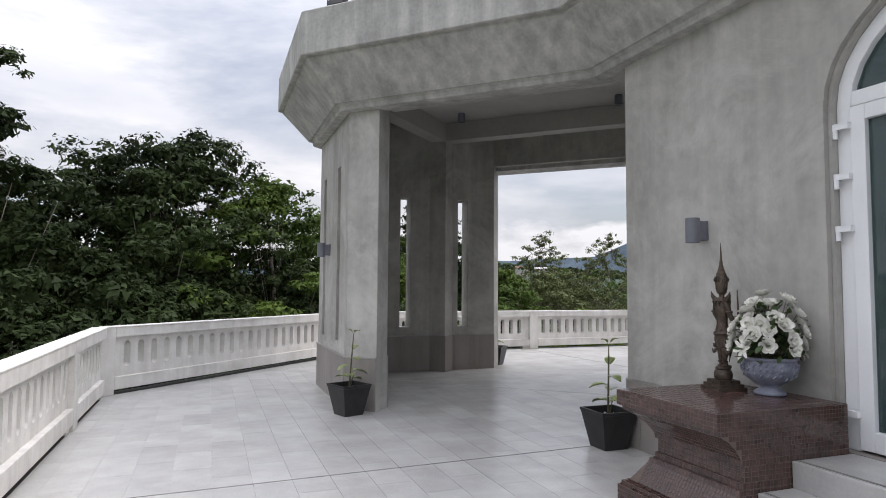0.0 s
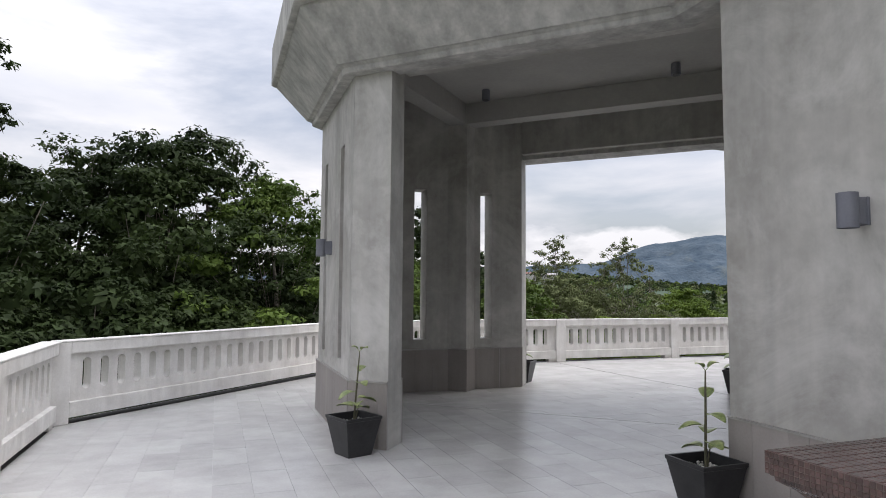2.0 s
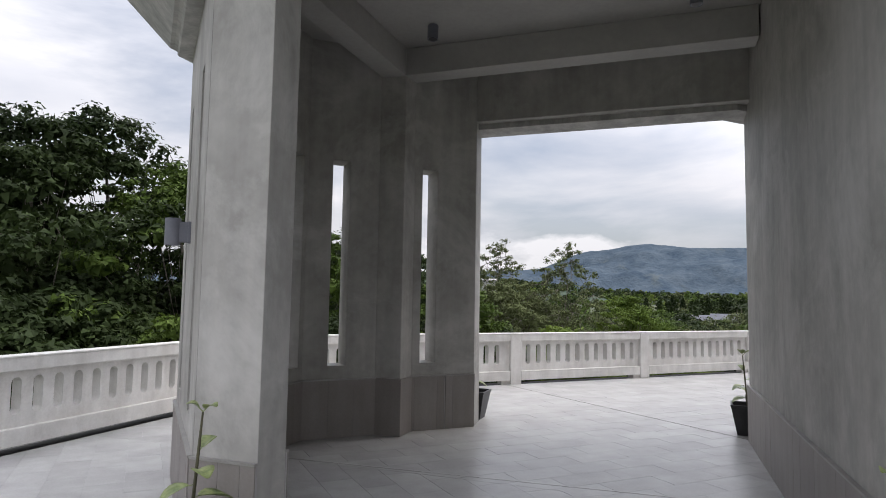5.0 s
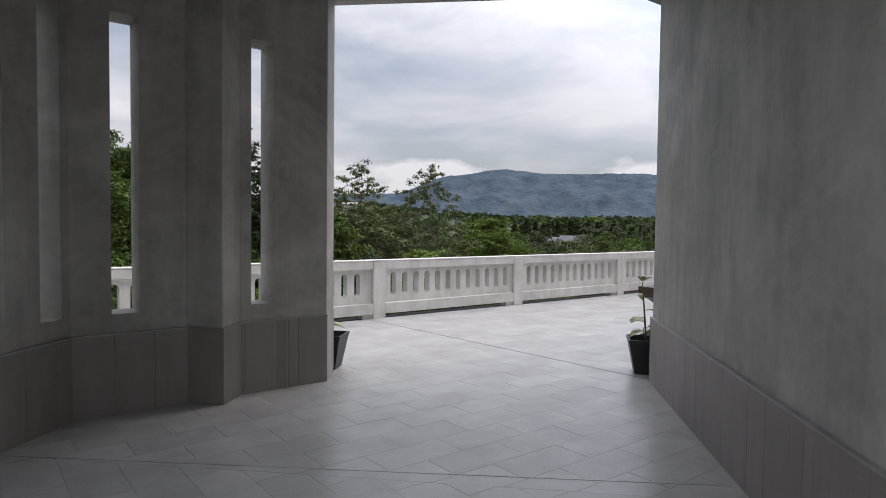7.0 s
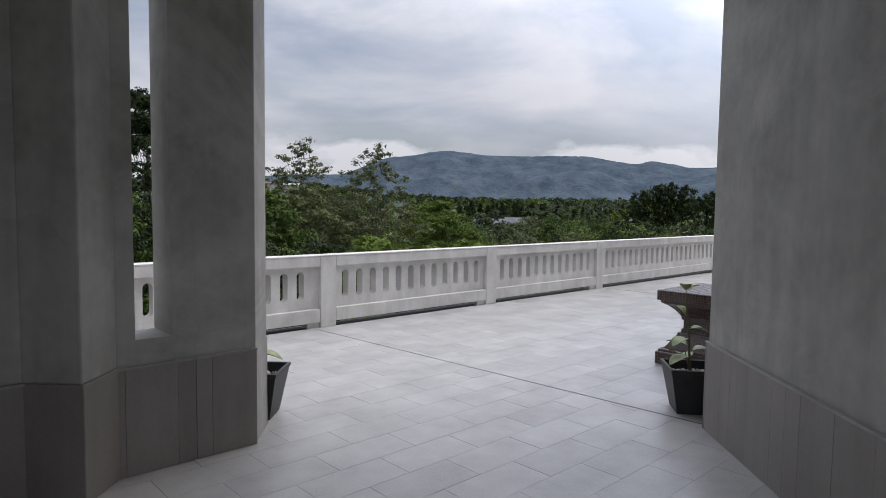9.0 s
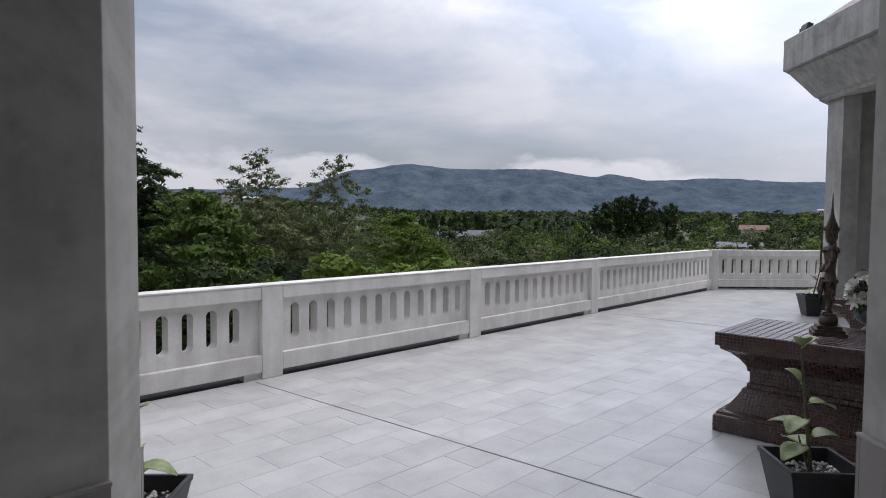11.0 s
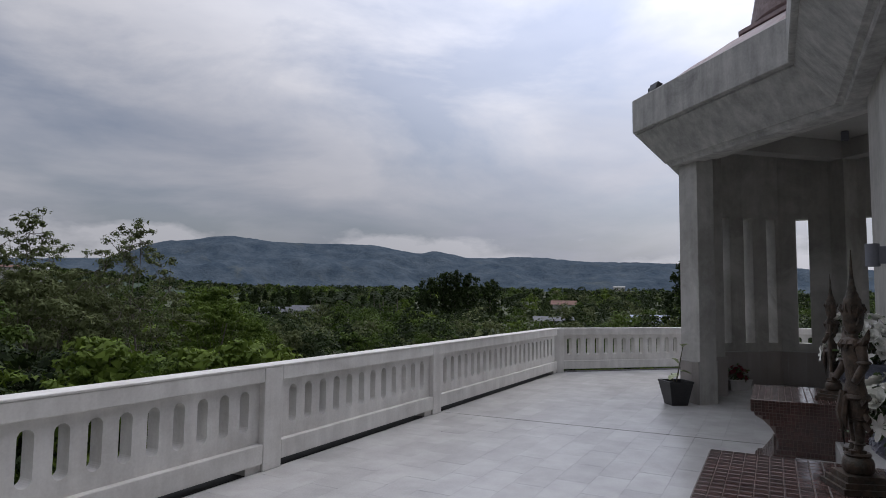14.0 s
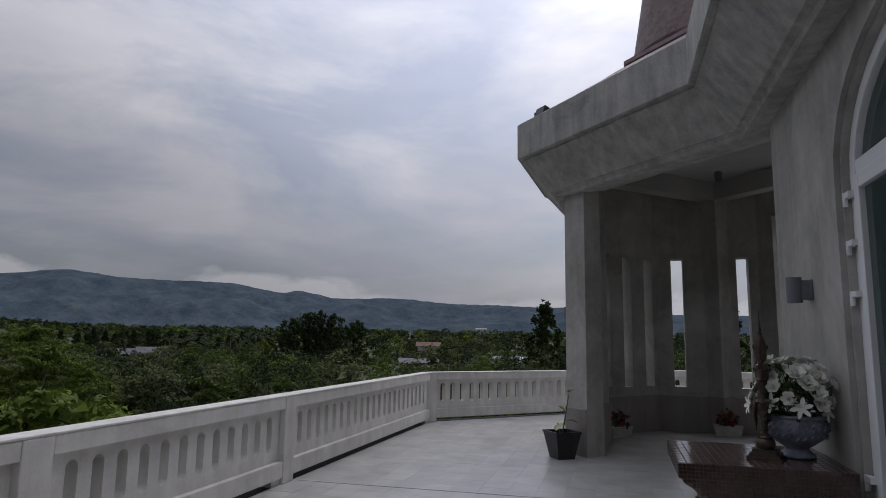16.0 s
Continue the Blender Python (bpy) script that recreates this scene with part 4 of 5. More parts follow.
house(47.6, 215, -4.9, 9, 7, 1.4, 1.6, ROOF_DARK, "white house with a dark roof among palms", -48)
house(45.5, 235, -5.8, 14, 8, 1.2, 1.8, ROOF_DARK, "long house with a dark grey roof", -40)
house(70.9, 240, -1.5, 8, 6, 0.8, 1.3, ROOF_RUST, "small house with a rust red roof", -75)
house(68.6, 150, -4.6, 8, 5, 1.0, 0.8, ROOF_DARK, "low shed with a grey roof", -65)
house(77.6, 165, -5.0, 11, 7, 0.9, 1.6, ROOF_BLUE, "low building with a pale blue roof", -70)
house(79.4, 160, -5.3, 6, 6, 1.0, 1.2, ROOF_BLUE, "small pale blue roofed house", -20)
house(26.5, 480, 15.0, 9, 6, 1.8, 1.2, ROOF_RUST, "house with a brown roof on the low ridge", -20)
house(28.3, 470, 13.5, 10, 8, 2.2, 1.2, HOUSE_WALL, "white house on the low ridge", -30)
house(77.5, 1300, 19.0, 22, 12, 5, 2, HOUSE_WALL, "white building at the foot of the hills", -80)

# ---- doors and steps ----
def arch_pts(half, spring, rise, n=18):
    return [(-half * math.cos(math.pi * k / n), spring + rise * math.sin(math.pi * k / n)) for k in range(n + 1)]


def ring_strip(bm, outer, inner, y0, y1):
    """A band between two lines of points in x and z, from y0 to y1."""
    n = len(outer)
    vs = [[bm.verts.new((p[0], y, p[1])) for p in line] for y in (y0, y1) for line in (outer, inner)]
    for i in range(n - 1):
        for a, b in ((0, 1), (1, 3), (3, 2), (2, 0)):
            bm.faces.new((vs[a][i], vs[a][i + 1], vs[b][i + 1], vs[b][i]))
    for i in (0, n - 1):
        bm.faces.new((vs[0][i], vs[1][i], vs[3][i], vs[2][i]))


def doorway(m, tag):
    """A white arched double door with glass, hung in the doorway."""
    thing = empty("door_%s" % tag, m, "white framed arched glass double door in the doorway", "door", kind="structure")
    y = -0.18
    h = DOOR_HALF - 0.03
    out = [(-h, DOOR_SILL)] + arch_pts(h, DOOR_SPRING, DOOR_RISE - 0.03) + [(h, DOOR_SILL)]
    inn = [(-h + 0.10, DOOR_SILL)] + arch_pts(h - 0.10, DOOR_SPRING, DOOR_RISE - 0.13) + [(h - 0.10, DOOR_SILL)]
    bm = bmesh.new()
    ring_strip(bm, out, inn, y, y + 0.09)
    bevelled(part("frame", bm, UPVC, thing, "white door frame"), 0.006)
    bm = bmesh.new()
    add_box(bm, -h + 0.10, y + 0.005, DOOR_SPRING - 0.02, h - 0.10, y + 0.085, DOOR_SPRING + 0.08)
    bevelled(part("transom", bm, UPVC, thing), 0.006)
    for side in (-1, 1):
        x0, x1 = sorted((side * (h - 0.105), side * 0.01))
        z0, z1, w = DOOR_SILL + 0.015, DOOR_SPRING - 0.03, 0.10
        bm = bmesh.new()
        for bx in ((x0, z0, x0 + w, z1), (x1 - w, z0, x1, z1), (x0 + w, z0, x1 - w, z0 + 0.13), (x0 + w, z1 - w, x1 - w, z1)):
            add_box(bm, bx[0], y + 0.025, bx[1], bx[2], y + 0.11, bx[3])
        leaf = part("leaf", bm, UPVC, thing, "white door leaf")
        bevelled(leaf, 0.005)
        bm = bmesh.new()
        add_box(bm, x0 + w, y + 0.06, z0 + 0.13, x1 - w, y + 0.072, z1 - w)
        part("pane", bm, GLASS, leaf, "dark glass pane")
        for hz in (0.72, 1.93, 2.28, 2.62):
            bm = bmesh.new()
            xe = side * (h - 0.06)
            add_box(bm, xe - 0.055, y + 0.105, hz - 0.012, xe + 0.055, y + 0.145, hz + 0.028)
            add_lathe(bm, [(0.016, hz - 0.07), (0.016, hz + 0.03)], 10, pose(xe - side * -0.04, y + 0.135, 0))
            part("hinge", bm, UPVC, leaf, "white door hinge")
    bm = bmesh.new()
    pts = arch_pts(h - 0.11, DOOR_SPRING + 0.08, DOOR_RISE - 0.22)
    lo = [bm.verts.new((p[0], y + 0.04, p[1])) for p in pts]
    bm.faces.new(lo)
    part("fanlight_pane", bm, GLASS, thing, "dark arched glass pane")
    # plaster reveal inside the arch
    bm = bmesh.new()
    out = [(-DOOR_HALF + 0.002, 0.0)] + arch_pts(DOOR_HALF - 0.002, DOOR_SPRING, DOOR_RISE - 0.002) + [(DOOR_HALF - 0.002, 0.0)]
    inn = [(-h - 0.002, 0.0)] + arch_pts(h + 0.002, DOOR_SPRING, DOOR_RISE - 0.028) + [(h + 0.002, 0.0)]
    ring_strip(bm, out, inn, y - 0.05, y + 0.14)
    ob = part("trim_door_%s" % tag, bm, PLASTER)
    ob.matrix_world = m
    tagged(ob, "grey plaster step inside the arched doorway", "trim", kind="structure")
    bm = bmesh.new()
    add_box(bm, -DOOR_HALF + 0.03, -WALL_T, 0.0, DOOR_HALF - 0.03, -0.001, DOOR_SILL)
    ob = part("sill_door_%s" % tag, bm, PLINTH)
    ob.matrix_world = m
    tagged(ob, "taupe tiled sill of the doorway", "sill", kind="structure")


for m, tag, xa, xb in zip(FACADES, ("west", "north"), (-1.17, -0.975), (1.172, 1.142)):
    doorway(m, tag)
    stairs = empty("steps", m, "three pale tiled steps up to the arched door", "steps", "steps before the doors")
    for k, (dep, z) in enumerate(((1.09, 0.163), (0.81, 0.326), (0.53, 0.488))):
        bm = bmesh.new()
        add_box(bm, xa, 0.002, z - 0.163, xb, dep, z)
        bevelled(part("step", bm, TILE, stairs), 0.006)
        bm = bmesh.new()
        add_box(bm, xa + 0.02, dep - 0.05, z + 0.0005, xb - 0.02, dep - 0.03, z + 0.003)
        part("nosing_strip", bm, JOINT, stairs, "dark strip along the step edge")


# ---- plinth cladding ----
def cladding(name, m, a, b, outward, parent_label, seed, height=PLINTH_H):
    """Upright tiles along a wall from a to b, standing off it on the outward side, with a metal strip on top."""
    rng = np.random.default_rng(seed)
    a, b = Vector((*a, 0)), Vector((*b, 0))
    length = (b - a).length
    ang = math.degrees(math.atan2(b.y - a.y, b.x - a.x))
    base_m = m @ pose(a.x, a.y, 0, 0, 0, ang)
    s = 1 if outward > 0 else -1
    bm = bmesh.new()
    add_box(bm, 0, min(0.001 * s, 0.014 * s), 0, length, max(0.001 * s, 0.014 * s), height - 0.008)
    base_ob = part(name, bm, GROUT)
    base_ob.matrix_world = base_m
    tagged(base_ob, parent_label, "baseboard", kind="structure")
    bm = bmesh.new()
    add_box(bm, 0, min(0.001 * s, 0.03 * s), height - 0.008, length, max(0.001 * s, 0.03 * s), height + 0.006)
    part("edge_strip", bm, METAL_STRIP, base_ob, "thin metal edge strip")
    x = 0.0
    while x < length - 0.02:
        w = min(rng.choice((0.10, 0.15, 0.15, 0.30, 0.30)), length - x)
        bm = bmesh.new()
        y0, y1 = sorted((0.012 * s, (0.024 + rng.uniform(0, 0.0015)) * s))
        add_box(bm, x + 0.0012, y0, 0.001, x + w - 0.0012, y1, height - 0.009)
        part("tile", bm, PLINTH, base_ob)
        x += w


for k, (m, tag) in enumerate(zip(PORCH, ("west", "east"))):
    lab = "taupe upright tiles along the foot of the wall"
    cladding("baseboard_hall_%s" % tag, m, (0.0, -0.06) if k == 0 else (0.6, 0), (CH, 0), 1, lab, 1 + k)
    if k:
        cladding("baseboard_bend_%s" % tag, m, (0.041, -0.133), (0.6, 0), 1, lab, 5)
    inn, out = (INN, OUT) if k else (INN_WEST, OUT_WEST)
    for j, (a, b) in enumerate(zip(inn, inn[1:])):
        cladding("baseboard_inner_%s_%d" % (tag, j + 1), m, a, b, -1, lab, 10 + 10 * k + j)
    for j, (a, b) in enumerate(zip(out, out[1:])):
        cladding("baseboard_outer_%s_%d" % (tag, j + 1), m, a, b, 1, lab, 30 + 10 * k + j)
    cladding("baseboard_jamb_%s_1" % tag, m, INN[0], OUT[0], -1, lab, 50 + k)
    cladding("baseboard_jamb_%s_2" % tag, m, inn[5], out[5], 1, lab, 60 + k)
for k, m in enumerate(FACADES):
    cladding("baseboard_facade_%d" % (2 * k + 1), m, (-HALF, 0), (-DOOR_HALF, 0), 1, "taupe upright tiles along the foot of the facade", 70 + k)
    cladding("baseboard_facade_%d" % (2 * k + 2), m, (DOOR_HALF, 0), (HALF if k == 0 else HALF_EAST, 0), 1, "taupe upright tiles along the foot of the facade", 80 + k)


# ---- lamps ----
def wall_lamp(m):
    """A drum lamp on a wall bracket: y outwards."""
    thing = empty("wall_lamp", m, "grey cylindrical up-and-down wall lamp", "wall lamp", "lamps on the walls")
    bm = bmesh.new()
    add_box(bm, -0.05, 0.0, -0.09, 0.05, 0.025, 0.09)
    add_box(bm, -0.042, 0.02, -0.085, 0.042, 0.10, 0.085)
    bevelled(part("bracket", bm, LAMP_GREY, thing), 0.004)
    bm = bmesh.new()
    add_lathe(bm, [(0.052, -0.098), (0.062, -0.102), (0.0635, -0.112), (0.066, -0.112), (0.066, 0.112), (0.0635, 0.112), (0.062, 0.104), (0.05, 0.098)], 32, pose(0, 0.145, 0))
    ob = part("drum", bm, LAMP_GREY, thing)
    bm = bmesh.new()
    add_lathe(bm, [(0.05, -0.10), (0.05, -0.096)], 24, pose(0, 0.145, 0))
    part("lens", bm, BLACK, thing, "dark lamp lens")
    return thing


wall_lamp(FACADES[0] @ pose(2.42, 0, 2.02))
wall_lamp(FACADES[1] @ pose(2.02, 0, 2.03))
for m in PORCH:
    mid = lerp(OUT[1], OUT[2], 0.58)
    wall_lamp(m @ pose(mid[0], mid[1], 2.06, 0, 0, 45))
for lamp in [o for o in scene.objects if o.name.startswith("wall_lamp")]:
    lamp.scale = (0.88, 0.88, 0.92)


def ceiling_spot(m):
    thing = empty("ceiling_spot", m, "grey cylindrical spotlight under the porch ceiling", "ceiling light", "spotlights of the porches")
    bm = bmesh.new()
    add_lathe(bm, [(0.05, -0.155), (0.058, -0.16), (0.06, -0.158), (0.06, -0.012), (0.052, 0.0)], 24)
    part("housing", bm, LAMP_GREY, thing)
    bm = bmesh.new()
    add_lathe(bm, [(0.045, -0.157), (0.045, -0.150)], 20)
    part("lens", bm, BLACK, thing, "dark lamp lens")


for m in PORCH:
    for s in (-0.80, 0.80):
        for o in (0.60, 3.27):
            ceiling_spot(m @ pose(MID + s, o, CEIL))


def flood_light(m):
    thing = empty("flood_light", m, "small black floodlight on the cornice", "floodlight", "floodlights on the cornices")
    bm = bmesh.new()
    add_box(bm, -0.11, -0.05, 0.03, 0.11, 0.05, 0.17, pose(0, 0, 0, 20))
    bevelled(part("housing", bm, BLACK, thing), 0.01)
    bm = bmesh.new()
    add_box(bm, -0.125, -0.02, 0.0, -0.112, 0.02, 0.12)
    add_box(bm, 0.112, -0.02, 0.0, 0.125, 0.02, 0.12)
    add_box(bm, -0.112, -0.02, 0.0, 0.112, 0.02, 0.012)
    part("bracket", bm, BLACK, thing)


for m in PORCH:
    flood_light(m @ pose(-0.24, 3.36, 4.905, 0, 0, 90))


# ---- mosaic spires on the porches ----
def spire(m):
    thing = empty("spire", m @ pose(MID, 2.25, 4.98), "dusty pink mosaic bell-shaped spire on the porch roof", "spire", "spires on the porch roofs")
    turn = pose(0, 0, 0, 0, 0, 22.5)
    bm = bmesh.new()
    add_lathe(bm, [(3.05, -0.16), (3.05, -0.04), (2.98, 0.05), (2.50, 0.38), (2.12, 0.61), (1.90, 0.76), (1.76, 0.83), (1.73, 0.86)], 8, turn)
    part("skirt", bm, PINK_MOSAIC, thing)
    bm = bmesh.new()
    add_lathe(bm, [(1.73, 0.862), (1.77, 0.87), (1.77, 0.93), (1.70, 0.94), (1.57, 1.02), (1.55, 1.05)], 8, turn)
    part("ledge", bm, PINK_MOSAIC, thing)
    prof = [(1.51 - 0.20 * math.sin(min(1, k / 14) * math.pi / 2) - 0.02 * k / 3, 1.052 + 0.17 * k) for k in range(30)]
    prof += [(prof[-1][0] * (1 - k / 9) + 0.04, prof[-1][1] + 0.45 * k) for k in range(1, 9)]
    bm = bmesh.new()
    add_lathe(bm, prof, 48)
    part("bell", bm, PINK_MOSAIC, thing, smooth=True)
    # courses of mosaic on the lower bell
    verts, faces = [], []
    rows = 44
    for i in range(rows):
        z = 1.07 + i * 0.055
        t = (z - 1.052) / 0.17
        r = 1.51 - 0.20 * math.sin(min(1, t / 14) * math.pi / 2) - 0.02 * t / 3 + 0.006
        n = 120
        for k in range(n):
            a0 = 2 * math.pi * (k + 0.06 + 0.5 * (i % 2)) / n
            a1 = 2 * math.pi * (k + 0.94 + 0.5 * (i % 2)) / n
            b = len(verts)
            for a, zz in ((a0, z), (a1, z), (a1, z + 0.048), (a0, z + 0.048)):
                verts.append((r * math.cos(a), r * math.sin(a), zz))
            faces.append((b, b + 1, b + 2, b + 3))
    ob = mesh_object("mosaic", verts, faces, PINK_MOSAIC, thing)
    tagged(ob, kind="stuff")


for m in PORCH:
    spire(m)


# ---- mosaic altar tables ----
TAB_H = 0.77
PROFILE = [(0.03, 0.0), (0.0, 0.004), (0.0, 0.125), (0.02, 0.135), (0.02, 0.155), (0.06, 0.165), (0.15, 0.30), (0.16, 0.33), (0.185, 0.335), (0.185, 0.37), (0.20, 0.375), (0.20, 0.46), (0.185, 0.465), (0.18, 0.50), (0.14, 0.56), (0.085, 0.61), (0.03, 0.64), (0.025, 0.665), (0.0, 0.67), (0.0, TAB_H)]


def mosaic_tile(verts, faces, o, u, v, n, lift=0.0022):
    """A small raised tile: corner o, edges u and v, normal n."""
    b = len(verts)
    for p in (o, o + u, o + u + v, o + v):
        verts.append(tuple(p))
    ins = 0.06
    for p in (o + u * ins + v * ins, o + u * (1 - ins) + v * ins, o + u * (1 - ins) + v * (1 - ins), o + u * ins + v * (1 - ins)):
        verts.append(tuple(p + n * lift))
    faces.extend([(b + 4, b + 5, b + 6, b + 7), (b, b + 1, b + 5, b + 4), (b + 1, b + 2, b + 6, b + 5), (b + 2, b + 3, b + 7, b + 6), (b + 3, b, b + 4, b + 7)])


def altar_table(m, length, depth, flip_x, label):
    """x along the wall from the door end (0) outwards, y away from the wall. The door end is flat, the others moulded."""
    fx = -1 if flip_x else 1
    thing = empty("altar_table", m, label, "altar table", "mosaic altar tables")
    bm = bmesh.new()
    loops = []
    for ins, z in PROFILE:
        x1, y1 = length - ins, depth - ins
        loops.append([bm.verts.new((fx * x, y, z)) for x, y in ((0.0, 0.027), (x1, 0.027), (x1, y1), (0.0, y1))])
    for a, b in zip(loops, loops[1:]):
        for k in range(4):
            bm.faces.new((a[k], a[(k + 1) % 4], b[(k + 1) % 4], b[k]))
    bm.faces.new(loops[0])
    bm.faces.new(loops[-1])
    part("body", bm, MOSAIC_GROUT, thing, "brown grout body under the mosaic")
    verts, faces = [], []
    p, g = 0.027, 0.0035

    def lay(o, u_dir, u_len, v_dir, v_len, n, off=0):
        nv = max(1, round(v_len / p))
        nu = max(1, round(u_len / p))
        pu, pv = u_len / nu, v_len / nv
        for j in range(nv):
            for i in range(nu):
                c = o + u_dir * (i * pu + g / 2) + v_dir * (j * pv + g / 2)
                mosaic_tile(verts, faces, c + n * 0.0005, u_dir * (pu - g), v_dir * (pv - g), n)

    for (i0, z0), (i1, z1) in zip(PROFILE[1:], PROFILE[2:]):
        v = Vector((0, i0 - i1, z1 - z0))
        if v.length < 0.012:
            continue
        vd = v.normalized()
        ins = max(i0, i1)
        lay(Vector((0.0, depth - i0, z0)), Vector((1, 0, 0)), length - ins, vd, v.length, Vector((0, vd.z, -vd.y)))
        ve = Vector((i0 - i1, 0, z1 - z0)).normalized()
        lay(Vector((length - i0, 0.03, z0)), Vector((0, 1, 0)), depth - ins - 0.03, ve, v.length, Vector((ve.z, 0, -ve.x)))
        # flat end towards the door
        zz, d = z1 - z0, depth - ins - 0.03
        lay(Vector((0.0, 0.03, z0)), Vector((0, 1, 0)), d, Vector((0, 0, 1)), zz, Vector((-1, 0, 0)))
    verts = [(fx * x, y, z) for x, y, z in verts]
    if fx < 0:
        faces = [tuple(reversed(f)) for f in faces]
    ob = mesh_object("mosaic", verts, faces, MOSAIC, thing, "glossy dark maroon mosaic on the sides")
    tagged(ob, kind="stuff")
    # the top: strips of tiles, each a piece
    tv, tf = [], []
    nx, ny = 14, 21
    px, py = length / nx, (depth - 0.03) / ny
    mosaic_tile(tv, tf, Vector((g / 2, g / 2, 0)), Vector((px - g, 0, 0)), Vector((0, py - g, 0)), Vector((0, 0, 1)), 0.003)
    me = bpy.data.meshes.new("tile")
    me.from_pydata(tv, [], tf)
    me.materials.append(MOSAIC_TOP)
    for i in range(nx):
        for j in range(ny):
            t = new("tile", me)
            t.parent = thing
            t.location = (i * px if fx > 0 else -(i + 1) * px, 0.03 + j * py, TAB_H + 0.0006)
            t.rotation_euler = (rng2.normal() * 0.004, rng2.normal() * 0.004, 0)
    return thing


MOSAIC_TOP = material("glossy_maroon_tile", (0.05, 0.027, 0.024), (0.10, 0.056, 0.049), 0.13, 6, 90, 0.04, per=0.25, spec=0.7)
rng2 = np.random.default_rng(77)
TABLES = [(FACADES[0] @ pose(1.18, 0, 0) @ Matrix.Diagonal((1, 1, 1.04, 1)), 0.96, 1.10, False), (FACADES[1] @ pose(1.15, 0, 0), 1.05, 1.13, False), (FACADES[1] @ pose(-0.98, 0, 0), 0.98, 1.27, True)]
for m, ln, dp, fl in TABLES:
    altar_table(m, ln, dp, fl, "dark maroon mosaic altar table with moulded sides beside the door")


# ---- statues, vases and flowers on the tables ----
def statue(m, scale=1.0):
    """A standing crowned guardian figure with a staff, as one plain bronze shape."""
    bm = bmesh.new()
    # stepped foot
    for w, z0, z1 in ((0.115, 0.0, 0.022), (0.10, 0.022, 0.045), (0.082, 0.045, 0.072)):
        add_box(bm, -w, -w, z0, w, w, z1)
    add_lathe(bm, [(0.052, 0.07), (0.064, 0.085), (0.066, 0.115), (0.06, 0.135), (0.05, 0.145), (0.056, 0.155), (0.05, 0.165)], 20)
    # legs, skirt folds, trunk
    for s in (-1, 1):
        add_tube(bm, [(s * 0.022, 0.012, 0.162), (s * 0.022, 0, 0.21), (s * 0.026, 0, 0.30), (s * 0.030, 0, 0.40)], [0.020, 0.017, 0.026, 0.036], 10)
        add_box(bm, s * 0.022 - 0.016, -0.02, 0.16, s * 0.022 + 0.016, 0.045, 0.178)
        add_tube(bm, [(s * 0.045, 0, 0.43), (s * 0.085, 0.005, 0.38), (s * 0.10, 0.0, 0.41)], [0.018, 0.012, 0.003], 6)
        add_tube(bm, [(s * 0.06, -0.01, 0.66), (s * 0.10, -0.01, 0.69), (s * 0.115, -0.01, 0.725)], [0.022, 0.014, 0.003], 6)
        add_tube(bm, [(s * 0.062, 0, 0.645), (s * 0.085, 0.0, 0.56), (s * 0.088, 0.045, 0.485)], [0.026, 0.021, 0.016], 8)
        add_tube(bm, [(s * 0.038, 0.0, 0.745), (s * 0.055, 0.0, 0.765), (s * 0.05, 0, 0.80)], [0.009, 0.007, 0.002], 6)
    add_lathe(bm, [(0.046, 0.30), (0.058, 0.36), (0.062, 0.42), (0.056, 0.45), (0.046, 0.485), (0.050, 0.54), (0.062, 0.60), (0.066, 0.64), (0.05, 0.672), (0.024, 0.685), (0.022, 0.705)], 20, pose(0, 0, 0) @ Matrix.Diagonal((1, 0.74, 1, 1)))
    add_lathe(bm, [(0.068, 0.40), (0.076, 0.412), (0.066, 0.428)], 20, Matrix.Diagonal((1, 0.8, 1, 1)))
    add_lathe(bm, [(0.056, 0.645), (0.072, 0.655), (0.05, 0.68)], 20, Matrix.Diagonal((1, 0.8, 1, 1)))
    # head and tall crown
    add_lathe(bm, [(0.018, 0.70), (0.034, 0.715), (0.042, 0.745), (0.043, 0.775), (0.047, 0.79), (0.042, 0.80), (0.043, 0.825), (0.036, 0.85), (0.037, 0.857), (0.026, 0.875), (0.027, 0.882), (0.018, 0.90), (0.019, 0.906), (0.012, 0.93), (0.013, 0.936), (0.008, 0.97), (0.005, 1.03), (0.002, 1.09)], 18)
    # sash, hip wings, epaulettes, armlets and ankle rings
    for s in (-1, 1):
        add_tube(bm, [(s * 0.018, 0.05, 0.42), (s * 0.024, 0.062, 0.33), (s * 0.016, 0.052, 0.235)], [0.012, 0.015, 0.003], 6)
        for a, b in ((0.05, 0.345), (0.062, 0.30), (0.07, 0.255)):
            add_tube(bm, [(s * 0.04, -0.012, b + 0.05), (s * a * 1.25, -0.016, b + 0.012), (s * a * 1.6, -0.012, b + 0.035)], [0.016, 0.011, 0.002], 6)
        add_tube(bm, [(s * 0.055, 0.0, 0.655), (s * 0.088, 0.0, 0.668), (s * 0.108, 0.0, 0.70)], [0.02, 0.013, 0.002], 6)
        add_lathe(bm, [(0.024, -0.008), (0.031, 0.0), (0.024, 0.008)], 10, pose(s * 0.084, 0.0, 0.575))
        add_lathe(bm, [(0.02, -0.006), (0.027, 0.0), (0.02, 0.006)], 10, pose(s * 0.022, 0.0, 0.205))
        add_lathe(bm, [(0.03, -0.006), (0.037, 0.0), (0.03, 0.006)], 10, pose(s * 0.027, 0.0, 0.315))
    add_tube(bm, [(0, 0.052, 0.44), (0, 0.068, 0.35), (0, 0.055, 0.20)], [0.016, 0.02, 0.003], 6)
